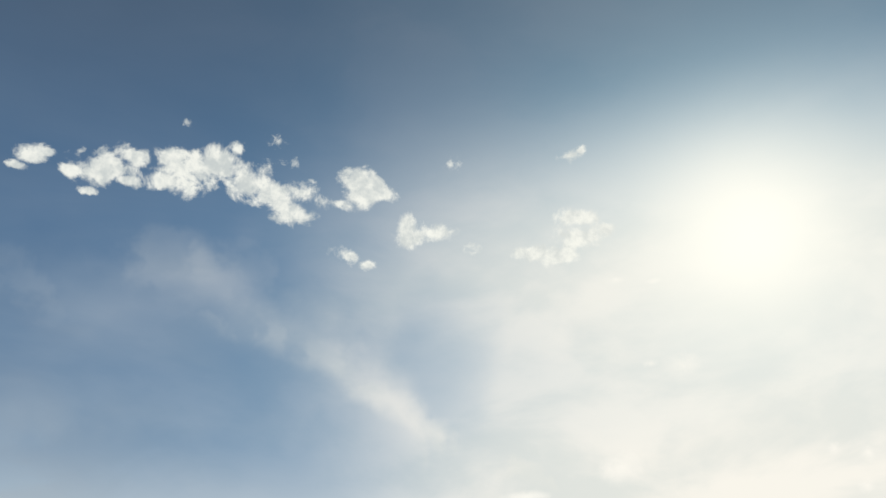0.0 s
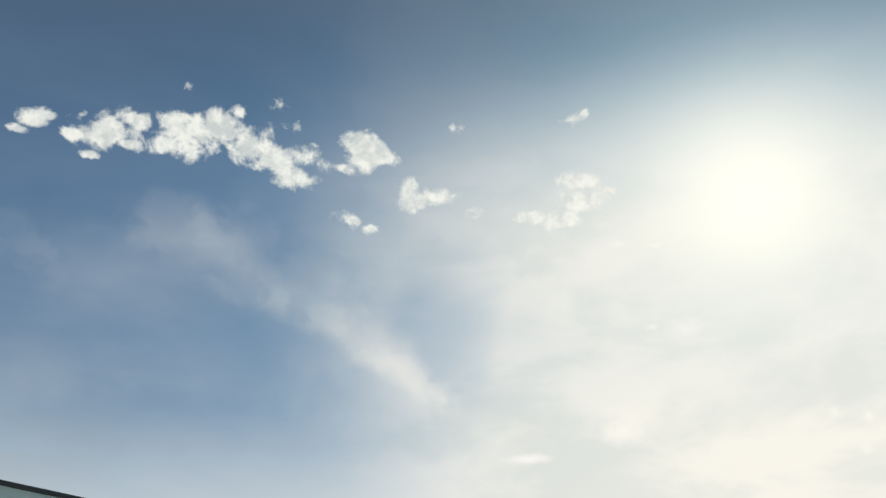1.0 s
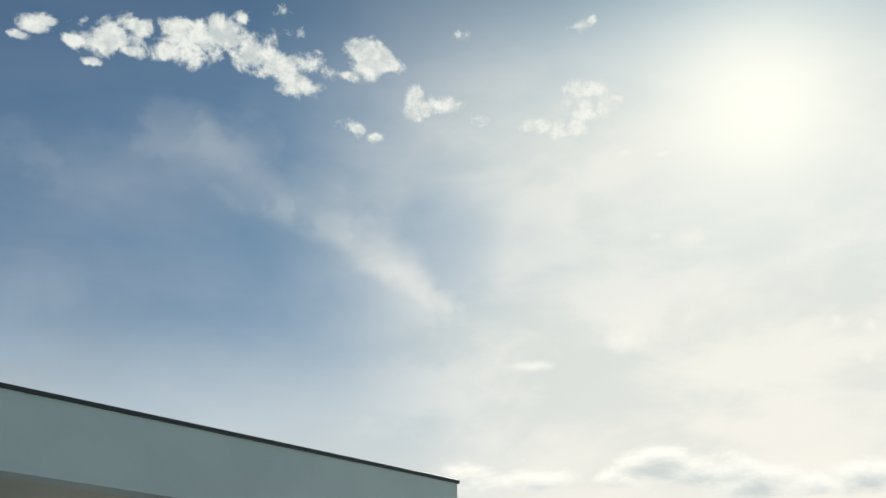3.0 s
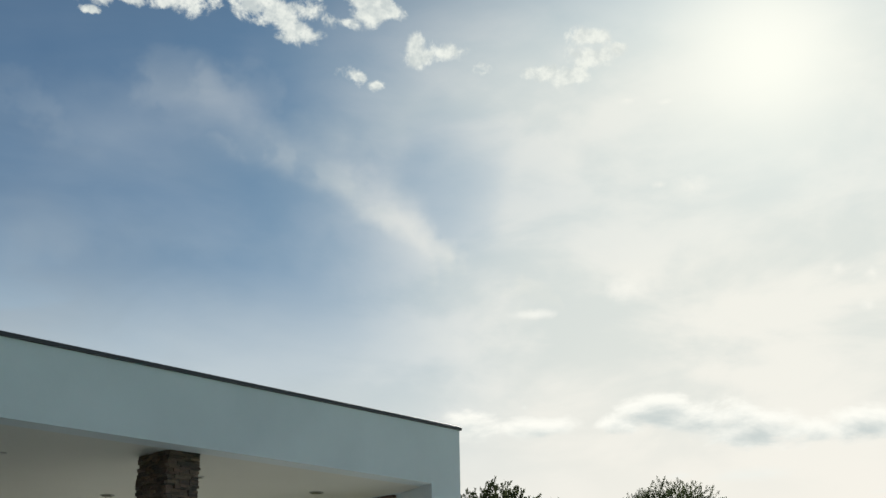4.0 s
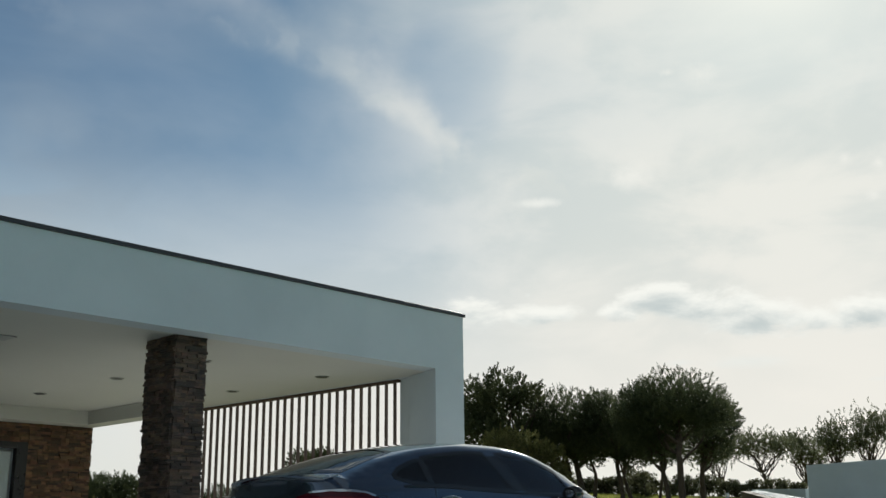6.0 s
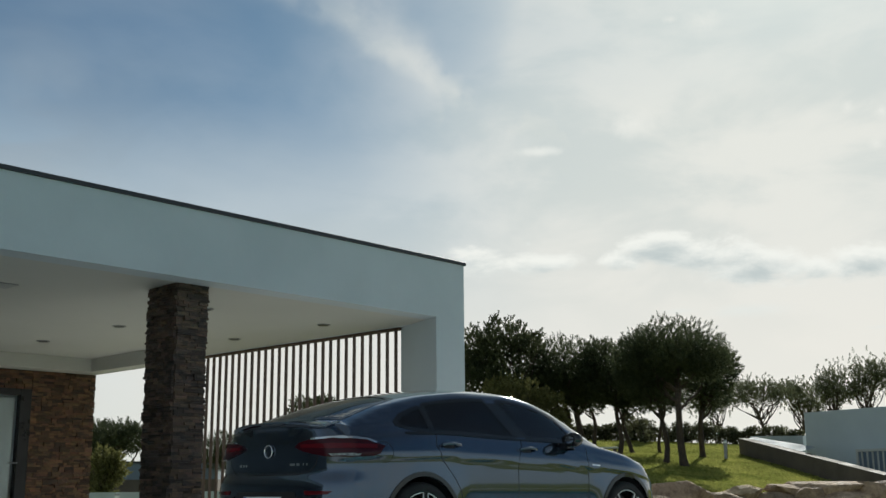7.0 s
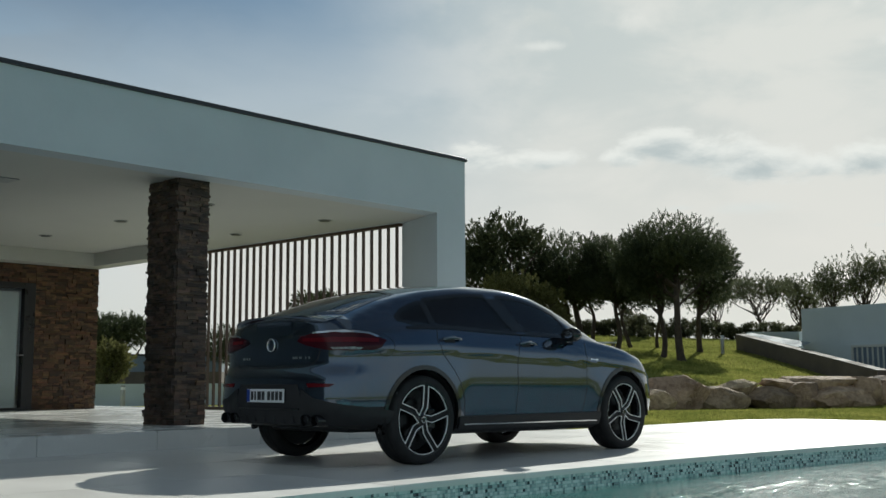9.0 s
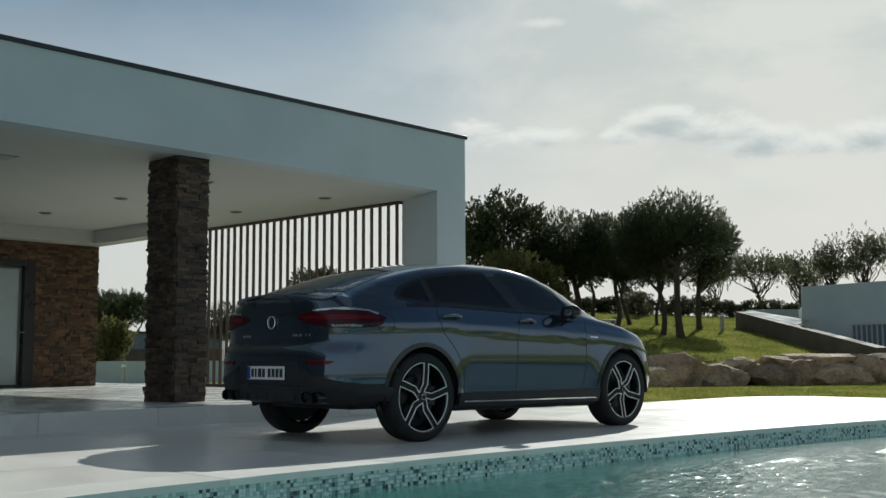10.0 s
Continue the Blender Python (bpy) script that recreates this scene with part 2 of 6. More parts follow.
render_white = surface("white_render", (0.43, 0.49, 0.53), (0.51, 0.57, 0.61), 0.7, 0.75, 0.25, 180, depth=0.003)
soffit_white = surface("soffit_plaster", (0.44, 0.445, 0.42), (0.51, 0.515, 0.49), 0.6, 0.7, 0.12, 150, depth=0.002)
cap_metal = surface("dark_capping_metal", (0.025, 0.027, 0.032), (0.04, 0.042, 0.048), 2.0, 0.4, 0.05, 80, metal=0.3)
paving = surface("pale_stone_paving", (0.64, 0.62, 0.585), (0.72, 0.70, 0.66), 1.6, 0.34, 0.05, 90, per_piece=0.06, depth=0.001, rough_spread=0.07, spec=0.12)
porch_stone = surface("porch_stone_paving", (0.60, 0.60, 0.58), (0.69, 0.69, 0.66), 1.3, 0.26, 0.08, 90, per_piece=0.05, depth=0.002, rough_spread=0.08)
joint_grey = surface("joint_mortar", (0.20, 0.20, 0.19), (0.28, 0.28, 0.27), 9, 0.9, 0.3, 200)
coping_edge = surface("coping_stone", (0.62, 0.61, 0.58), (0.70, 0.69, 0.66), 2.0, 0.45, 0.10, 80, per_piece=0.05, depth=0.002, spec=0.05)
slate = surface("rust_slate", (0.020, 0.018, 0.018), (0.115, 0.072, 0.046), 4.0, 0.62, 0.8, 45, per_piece=0.65, per_island=0.65, depth=0.012)
slate_wall = surface("rust_slate_wall", (0.028, 0.019, 0.013), (0.175, 0.092, 0.044), 2.6, 0.65, 0.8, 45, per_piece=0.65, per_island=0.65, depth=0.012)
# near-black backing: the shade in the gaps between stones is in its colour
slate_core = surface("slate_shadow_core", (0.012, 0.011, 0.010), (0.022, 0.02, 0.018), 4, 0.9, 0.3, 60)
slat_metal = surface("brown_slat_metal", (0.085, 0.055, 0.043), (0.13, 0.088, 0.068), 4, 0.45, 0.06, 120, metal=0.2)
frame_black = surface("black_frame_metal", (0.012, 0.012, 0.013), (0.022, 0.022, 0.024), 4, 0.35, 0.04, 120)
grass_mat = surface("lawn_grass", (0.15, 0.175, 0.04), (0.31, 0.305, 0.09), 0.8, 1.0, 0.6, 22, depth=0.02, spec=0.0)
rock_mat = surface("boulder_stone", (0.19, 0.125, 0.075), (0.54, 0.40, 0.265), 2.1, 0.88, 1.0, 11, per_piece=0.35, depth=0.07)
bark_mat = surface("pine_bark", (0.03, 0.023, 0.018), (0.085, 0.062, 0.045), 6, 0.9, 0.9, 30, depth=0.02)
bollard_grey = surface("grey_bollard_metal", (0.25, 0.26, 0.27), (0.34, 0.35, 0.36), 6, 0.4, 0.05, 90, metal=0.5)
parapet_dark = surface("weathered_dark_parapet", (0.065, 0.052, 0.042), (0.14, 0.115, 0.09), 1.2, 0.85, 0.4, 40)
pool_tile = surface("pool_basin_tile", (0.17, 0.42, 0.40), (0.26, 0.54, 0.52), 1.5, 0.35, 0.1, 30)
plain_blue = surface("blue_grey_cladding", (0.10, 0.14, 0.19), (0.15, 0.19, 0.25), 0.8, 0.5, 0.1, 60)


def leaf_material(name, a, b, scale, through_, vary, rough=0.55):
    """Thin leaves that let light through."""
    m = bpy.data.materials.new(name)
    m.use_nodes = True
    n = Nodes(m.node_tree)
    where = n.add("ShaderNodeTexCoord").outputs["Object"]
    pick = n.add("ShaderNodeNewGeometry").outputs["Random Per Island"]
    mixed = n.mix(n.ramp(n.noise(where, scale, 4.0, 0.6), 0.3, 0.7), a, b)
    hsv = n.add("ShaderNodeHueSaturation")
    n.put(hsv.inputs["Color"], mixed)
    n.put(hsv.inputs["Value"], n.ramp(pick, 0.0, 1.0, 1.0 - vary, 1.0 + vary, smooth=False))
    s = n.add("ShaderNodeBsdfPrincipled")
    n.put(s.inputs["Base Color"], hsv.outputs[0])
    s.inputs["Roughness"].default_value = rough
    s.inputs["Specular IOR Level"].default_value = 0.04
    t = n.add("ShaderNodeBsdfTranslucent")
    n.put(t.inputs[0], hsv.outputs[0])
    both = n.add("ShaderNodeMixShader")
    both.inputs[0].default_value = through_
    n.put(both.inputs[1], s.outputs[0])
    n.put(both.inputs[2], t.outputs[0])
    n.put(n.add("ShaderNodeOutputMaterial").inputs[0], both.outputs[0])
    return m


blade_mat = leaf_material("grass_blades", (0.15, 0.175, 0.038), (0.33, 0.325, 0.09), 0.9, 0.48, 0.5, 0.9)
needle_mat = leaf_material("pine_needles", (0.050, 0.063, 0.036), (0.10, 0.115, 0.058), 0.9, 0.42, 0.45)
leaf_mat = leaf_material("broad_leaves", (0.055, 0.068, 0.038), (0.108, 0.122, 0.06), 0.9, 0.42, 0.4)
thin_mat = leaf_material("grey_green_leaves", (0.10, 0.112, 0.066), (0.18, 0.19, 0.115), 0.9, 0.45, 0.4)
hedge_mat = leaf_material("hedge_leaves", (0.06, 0.066, 0.034), (0.15, 0.15, 0.085), 0.9, 0.3, 0.5)


# yellow-green leaves, lightened in place of the sun that the trees block
lit_shrub_mat = leaf_material("lit_shrub_leaves", (0.13, 0.132, 0.05), (0.23, 0.22, 0.09), 0.9, 0.45, 0.4)


def mosaic_material(name="glass_mosaic", single=False):
    m = bpy.data.materials.new(name)
    m.use_nodes = True
    n = Nodes(m.node_tree)
    pick = n.add("ShaderNodeObjectInfo").outputs["Random"] if single else n.add("ShaderNodeNewGeometry").outputs["Random Per Island"]
    r = n.add("ShaderNodeValToRGB")
    r.color_ramp.interpolation = "CONSTANT"
    tones = [(0.0, (0.50, 0.59, 0.57)), (0.20, (0.60, 0.68, 0.66)), (0.38, (0.40, 0.50, 0.50)), (0.56, (0.66, 0.74, 0.72)),
             (0.76, (0.12, 0.15, 0.16)), (0.82, (0.27, 0.34, 0.35)), (0.94, (0.05, 0.065, 0.075))]
    while len(r.color_ramp.elements) < len(tones):
        r.color_ramp.elements.new(0.5)
    for e, (at, c) in zip(r.color_ramp.elements, tones):
        e.position, e.color = at, (*c, 1)
    n.put(r.inputs[0], pick)
    s = n.add("ShaderNodeBsdfPrincipled")
    n.put(s.inputs["Base Color"], r.outputs[0])
    s.inputs["Roughness"].default_value = 0.15
    n.put(n.add("ShaderNodeOutputMaterial").inputs[0], s.outputs[0])
    return m


mosaic = mosaic_material()
mosaic_piece = mosaic_material("glass_mosaic_piece", True)


def water_material():
    m = bpy.data.materials.new("pool_water")
    m.use_nodes = True
    n = Nodes(m.node_tree)
    where = n.add("ShaderNodeTexCoord").outputs["Object"]
    long = n.add("ShaderNodeMapping")
    long.inputs["Rotation"].default_value = (0, 0, radians(40))
    long.inputs["Scale"].default_value = (1.0, 2.2, 1.0)
    n.put(long.inputs[0], where)
    waves = n.noise(long.outputs[0], 17.0, 3.0, 0.55)
    relief = n.add("ShaderNodeBump")
    relief.inputs["Strength"].default_value, relief.inputs["Distance"].default_value = 0.45, 0.013
    n.put(relief.inputs["Height"], waves)
    clear = n.add("ShaderNodeBsdfTransparent")
    clear.inputs[0].default_value = (0.62, 0.84, 0.82, 1)
    gloss = n.add("ShaderNodeBsdfGlossy")
    gloss.inputs["Roughness"].default_value = 0.09
    gloss.inputs[0].default_value = (1, 1, 1, 1)
    n.put(gloss.inputs["Normal"], relief.outputs[0])
    fres = n.add("ShaderNodeFresnel")
    fres.inputs[0].default_value = 1.33
    n.put(fres.inputs["Normal"], relief.outputs[0])
    both = n.add("ShaderNodeMixShader")
    n.put(both.inputs[0], fres.outputs[0])
    n.put(both.inputs[1], clear.outputs[0])
    n.put(both.inputs[2], gloss.outputs[0])
    n.put(n.add("ShaderNodeOutputMaterial").inputs[0], both.outputs[0])
    return m


water_mat = water_material()


def glass_material(name, tint, index=1.5):
    m = bpy.data.materials.new(name)
    m.use_nodes = True
    n = Nodes(m.node_tree)
    clear = n.add("ShaderNodeBsdfTransparent")
    clear.inputs[0].default_value = (*tint, 1)
    gloss = n.add("ShaderNodeBsdfGlossy")
    gloss.inputs["Roughness"].default_value = 0.01
    fres = n.add("ShaderNodeFresnel")
    fres.inputs[0].default_value = index
    both = n.add("ShaderNodeMixShader")
    n.put(both.inputs[0], fres.outputs[0])
    n.put(both.inputs[1], clear.outputs[0])
    n.put(both.inputs[2], gloss.outputs[0])
    n.put(n.add("ShaderNodeOutputMaterial").inputs[0], both.outputs[0])
    return m


door_glass = glass_material("door_glass", (0.93, 0.96, 0.96))
curtain_white = surface("curtain_cloth", (0.78, 0.80, 0.80), (0.86, 0.88, 0.88), 3.0, 0.9, 0.2, 60)


# ---- mesh helpers ----
def mesh_object(name, verts, faces, material, smooth=False):
    me = bpy.data.meshes.new(name)
    me.from_pydata([tuple(v) for v in verts], [], [tuple(f) for f in faces])
    me.materials.append(material)
    if smooth:
        me.polygons.foreach_set("use_smooth", [True] * len(me.polygons))
    me.update()
    return new(name, me)


def part(name, bm, material, parent=None, label="", smooth=False, angle=35):
    """Links a bmesh as one mesh object under a thing or part."""
    me = bpy.data.meshes.new(name)
    bmesh.ops.recalc_face_normals(bm, faces=bm.faces[:])
    if smooth:
        for f in bm.faces:
            f.smooth = True
        for e in bm.edges:
            if len(e.link_faces) == 2 and e.calc_face_angle(0.0) > radians(angle):
                e.smooth = False
    bm.to_mesh(me)
    bm.free()
    me.materials.append(material)
    ob = new(name, me)
    ob.parent = parent
    if label:
        tagged(ob, label)
    return ob


def empty(name, m=None):
    ob = new(name)
    ob.empty_display_size = 0.2
    if m is not None:
        ob.matrix_basis = m
    return ob


def box_bm(x0, y0, z0, x1, y1, z1, bevel=0.0, segments=1, bm=None):
    bm = bm or bmesh.new()
    r = bmesh.ops.create_cube(bm, size=1.0)
    for v in r["verts"]:
        v.co = Vector(((x0 + x1) / 2 + v.co.x * (x1 - x0), (y0 + y1) / 2 + v.co.y * (y1 - y0), (z0 + z1) / 2 + v.co.z * (z1 - z0)))
    if bevel:
        es = list({e for v in r["verts"] for e in v.link_edges})
        bmesh.ops.bevel(bm, geom=es, offset=bevel, segments=segments, profile=0.5, affect="EDGES")
    return bm


def cylinder_bm(r0, r1, depth, segments=24, bm=None, m=None):
    bm = bm or bmesh.new()
    bmesh.ops.create_cone(bm, cap_ends=True, segments=segments, radius1=r0, radius2=r1, depth=depth, matrix=m or Matrix())
    return bm


def prism(outline, z0, z1, bm=None):
    """A closed plan outline raised from z0 to z1."""
    bm = bm or bmesh.new()
    lo = [bm.verts.new((x, y, z0)) for x, y in outline]
    hi = [bm.verts.new((x, y, z1)) for x, y in outline]
    bm.faces.new(lo[::-1])
    bm.faces.new(hi)
    k = len(lo)
    for i in range(k):
        bm.faces.new((lo[i], lo[(i + 1) % k], hi[(i + 1) % k], hi[i]))
    return bm


def smooth01(v, a, b):
    t = np.clip((np.asarray(v, float) - a) / (b - a), 0, 1)
    return t * t * (3 - 2 * t)


# ---- the site: x runs along the terrace front, y away from the pool ----
FLOOR, SOFFIT, ROOF = 0.194, 3.125, 4.006
FRONT, HOUSE_END = 10.659, 11.96


def pool_edge(x):
    """The softly bowed rim of the pool."""
    return 5.345 - 0.0105 * (x - 4.3) ** 2 if x > 4.3 else 5.345 - 0.04 * (x - 4.3) ** 2 * max(0.0, 1 - (4.3 - x) / 12)


def hill(x, y):
    """Height of the lawn: level by the terrace, a grassy bank behind the boulders."""
    behind = (x - 20.0) * 0.40 + (y - 15.0) * 0.917 - 1.1
    side = smooth01(np.degrees(np.arctan2(y, np.maximum(x, 0.01))), 50.0, 43.0) * smooth01(x, 14.5, 19.5)
    rise = side * (0.5 * smooth01(behind, -0.1, 0.8) + 0.13 * np.clip(behind - 0.3, 0, 15.5) - smooth01(behind, 20, 45) * 2.2)
    return rise + 0.03 * np.sin(x * 0.7 + 1.3 * np.sin(y * 0.5)) * smooth01(np.hypot(x - 14, y - 9), 4, 10) - 0.035


def build_ground():
    xs = np.unique(np.concatenate([[-1500, -700, -300, -140, -70, -40], np.arange(-28, -7, 3), [-7], np.arange(-5, 17, 2), [17.0], np.arange(17.6, 52, 0.6), np.arange(54, 90, 4), [110, 160, 300, 700, 1500]]))
    ys = np.unique(np.concatenate([[-1500, -700, -300, -140, -70, -40], np.arange(-28, -7, 3), [-7], np.arange(-5, 5, 2), [5.6], np.arange(6.2, 34, 0.6), np.arange(36, 90, 4), [110, 160, 300, 700, 1500]]))
    gx, gy = np.meshgrid(xs, ys)
    gz = hill(gx, gy)
    far = smooth01(np.hypot(gx, gy), 90, 300)
    gz = gz * (1 - far) - 6.0 * far
    verts = np.stack([gx, gy, gz], -1).reshape(-1, 3)
    w = len(xs)
    faces = []
    for j in range(len(ys) - 1):
        for i in range(w - 1):
            if -7 <= xs[i] and xs[i + 1] <= 17 and -7 <= ys[j] and ys[j + 1] <= 5.6:
                continue
            faces.append((j * w + i, j * w + i + 1, (j + 1) * w + i + 1, (j + 1) * w + i))
    g = mesh_object("ground", verts, faces, grass_mat, True)
    return tagged(g, "mown green lawn rising to a grassy bank", "lawn", kind="structure")


ground = build_ground()

# ---- pool ----
EDGE_X = [-7 + 0.5 * i for i in range(49)]
bm = bmesh.new()
outline = [(x, pool_edge(x) + 0.02) for x in EDGE_X] + [(17, -7), (-7, -7)]
lo = [bm.verts.new((x, y, -1.5)) for x, y in outline]
hi = [bm.verts.new((x, y, -0.02)) for x, y in outline]
bm.faces.new(lo)
for i in range(len(lo)):
    bm.faces.new((lo[i], lo[(i + 1) % len(lo)], hi[(i + 1) % len(lo)], hi[i]))
basin = tagged(part("pool_basin", bm, pool_tile), "sunken swimming pool basin of green-blue tile", "pool", kind="structure")


def build_water():
    """Rippled surface: many short crossing waves, steeper out in the open pool than under the coping."""
    g = np.random.default_rng(21)
    xs = np.concatenate([np.arange(-7, 1, 0.25), np.arange(1, 17.01, 0.036)])
    back = np.concatenate([np.arange(0, 4.2, 0.034), np.linspace(4.25, 1.0, 2)[:1], np.linspace(4.6, 12, 16)])
    edge = np.array([pool_edge(float(x)) + 0.02 for x in xs])
    gx = np.repeat(xs[:, None], len(back), 1)
    gy = np.maximum(edge[:, None] - back[None, :], -7.0)
    z = np.zeros_like(gx)
    for k in range(80):
        wave = 0.085 * (3.0 ** g.random())
        a = radians(-35) + g.normal(0, 0.85)
        steep = 0.0190
        z += steep * wave / (2 * math.pi) * np.sin(2 * math.pi / wave * (gx * math.cos(a) + gy * math.sin(a)) + g.uniform(0, 6.28))
    z *= 0.35 + 0.65 * smooth01(back[None, :], 0.1, 1.0)
    gust = 0.75 + 0.35 * np.sin(gx * 1.1 + 0.7 * gy) * np.sin(gy * 1.7 - 0.4 * gx)
    verts = np.stack([gx, gy, -0.168 + z * gust], -1).reshape(-1, 3)
    w = len(back)
    i, j = np.meshgrid(np.arange(len(xs) - 1), np.arange(w - 1), indexing="ij")
    i, j = i.ravel(), j.ravel()
    faces = np.stack([i * w + j, i * w + j + 1, (i + 1) * w + j + 1, (i + 1) * w + j], 1).tolist()
    return mesh_object("water", verts.tolist(), faces, water_mat, True)


water = build_water()
water.visible_shadow = False
tagged(water, "rippled teal pool water glinting in the sun", "water", kind="structure")


MOSAIC_PITCH, MOSAIC_GAP = 0.0262, 0.0022
NEAR_TILES = (2.96, 4.25)


def build_mosaic():
    """The waterline band of small glass tiles, each with its own edges; a near stretch is left for single tiles."""
    verts, faces = [], []
    deep = 0.004
    x = -3.0
    while x < 15.5:
        x1 = x + MOSAIC_PITCH
        if NEAR_TILES[0] <= x < NEAR_TILES[1]:
            x = x1
            continue
        a, b = Vector((x + MOSAIC_GAP, pool_edge(x + MOSAIC_GAP))), Vector((x1, pool_edge(x1)))
        for row in range(6):
            z1 = -0.044 - row * MOSAIC_PITCH
            z0 = z1 - MOSAIC_PITCH + MOSAIC_GAP
            k = len(verts)
            for p, z in ((a, z0), (b, z0), (b, z1), (a, z1)):
                verts.append((p.x, p.y + 0.016, z))
            for p, z in ((a, z0 + 0.001), (b, z0 + 0.001), (b, z1 - 0.001), (a, z1 - 0.001)):
                verts.append((p.x, p.y + 0.016 - deep, z))
            faces += [(k + 4, k + 5, k + 6, k + 7)] + [(k + i, k + (i + 1) % 4, k + 4 + (i + 1) % 4, k + 4 + i) for i in range(4)]
        x = x1
    ob = mesh_object("mosaic_tiles", verts, faces, mosaic)
    ob.parent = basin
    return tagged(ob, "grey and teal glass mosaic waterline tiles", kind="stuff")


def build_near_tiles():
    size = MOSAIC_PITCH - MOSAIC_GAP
    bm = box_bm(0, 0.012, -size, size, 0.017, 0, 0.0008)
    first = part("mosaic_tile", bm, mosaic_piece, basin)
    x = -3.0
    spots = []
    while x < NEAR_TILES[1]:
        if x >= NEAR_TILES[0]:
            spots += [(x + MOSAIC_GAP, pool_edge(x + MOSAIC_PITCH / 2), -0.044 - r * MOSAIC_PITCH) for r in range(6)]
        x += MOSAIC_PITCH
    first.location = spots[0]
    for at in spots[1:]:
        t = new("mosaic_tile", first.data)
        t.parent, t.location = basin, at


build_mosaic()

# ---- terrace paving ----
def far_end(y):
    """Where the terrace ends, with its rounded corner."""
    return 18.2 + 0.3 * min(1.0, max(0.0, (y - 5) / 3.0)) - (0.0 if y < 8.3 else 1.1 * ((y - 8.3) / 1.0) ** 2)


def far_side(x):
    return 9.33 - 0.018 * max(0.0, x - 13.0)


bm = bmesh.new()
outline = [(x, pool_edge(x) + 0.03) for x in EDGE_X if x <= 16.9]
outline += [(far_end(y), y) for y in (4.6, 5.5, 6.5, 7.5, 8.3, 8.5, 8.7, 8.9, 9.1, far_side(17.5))]
outline += [(13.0, 9.33), (13.0, 11.5), (-7, 11.5)]
prism(outline, -0.30, -0.012, bm)
terrace = tagged(part("pavement", bm, joint_grey), "pale stone pool terrace of large slabs with fine joints", "terrace", kind="structure")
bm = bmesh.new()
prism([(-12, -12), (24, -12), (24, -7.0), (-12, -7.0)], -0.3, 0.0, bm)
prism([(-12, -7), (-7, -7), (-7, 11), (-12, 11)], -0.3, 0.0, bm)
tagged(part("pavement_south", bm, paving), "pale stone paving round the pool", "paving", kind="structure")


def slab(name, corners, top, thick, material, parent, sub=4, bevel=0.004):
    """A paving piece over four plan edges given as point lists."""
    bm = prism(corners, top - thick, top)
    up = [e for e in bm.edges if all(abs(v.co.z - top) < 1e-5 for v in e.verts)]
    bmesh.ops.bevel(bm, geom=up, offset=bevel, segments=1, affect="EDGES")
    return part(name, bm, material, parent)


def run(x0, x1, f, n=5):
    return [(x0 + (x1 - x0) * i / (n - 1), f(x0 + (x1 - x0) * i / (n - 1))) for i in range(n)]


COPE = 0.42
joints = [-7 + 1.36 * i for i in range(20)]
for a, b in zip(joints, joints[1:]):
    if a > 16.5:
        break
    lo = run(a + 0.002, b - 0.002, lambda x: pool_edge(x) - 0.012)
    hi = run(a + 0.002, b - 0.002, lambda x: pool_edge(x) + COPE - 0.002)
    slab("coping", lo + hi[::-1], 0.0, 0.044, coping_edge, terrace, bevel=0.006)


rows_y = [None, 6.75, 8.05, 9.33]
for j in range(3):
    for a, b in zip(joints, joints[1:]):
        off = 0.68 if j % 2 else 0.0
        a2, b2 = a + off, b + off
        if a2 > 17.3:
            continue
        if b2 > 17.0:
            b2 = None
        lo_f = (lambda x: pool_edge(x) + COPE + 0.002) if j == 0 else (lambda x, y=rows_y[j]: y + 0.002)
        hi_f = (lambda x: far_side(x)) if j == 2 else (lambda x, y=rows_y[j + 1]: y - 0.002)
        if b2 is None:
            lo = run(a2 + 0.002, far_end(lo_f(17.0)), lo_f)
            y1 = hi_f(17.5)
            ys = [lo[-1][1] + (y1 - lo[-1][1]) * k / 8 for k in range(1, 9)]
            slab("slab", lo + [(far_end(y), y) for y in ys] + [(a2 + 0.002, hi_f(a2))], 0.0, 0.03, paving, terrace)
        else:
            lo = run(a2 + 0.002, b2 - 0.002, lo_f)
            slab("slab", lo + [(b2 - 0.002, hi_f(b2)), (a2 + 0.002, hi_f(a2))], 0.0, 0.03, paving, terrace)
for a, b in zip(joints, joints[1:]):
    if a < 11.5:
        slab("slab", [(a + 0.002, 9.335), (min(b, 13.0) - 0.002, 9.335), (min(b, 13.0) - 0.002, 10.2), (a + 0.002, 10.2)], 0.0, 0.03, paving, terrace)

# ---- porch floor and its front step ----
bm = box_bm(-7, 10.0, -0.2, 12.255, 24.7, FLOOR - 0.012)
porch = tagged(part("floor", bm, joint_grey), "raised porch floor of pale polished stone", "floor", kind="structure")


def step_front(x):
    return 9.93 - 0.05 * max(0.0, (6.5 - x)) * 0.9


edges = [-7.06 + 1.338 * i for i in range(16)]
for a, b in zip(edges, edges[1:]):
    lo, hi = run(a + 0.003, min(b, 12.255) - 0.003, step_front, 3), [(min(b, 12.255) - 0.003, 10.55), (a + 0.003, 10.55)]
    bm = prism(lo + hi, -0.02, FLOOR)
    up = [e for e in bm.edges if all(v.co.z > FLOOR - 1e-4 for v in e.verts)]
    bmesh.ops.bevel(bm, geom=up, offset=0.012, segments=3, affect="EDGES")
    part("step_block", bm, porch_stone, porch, smooth=True)
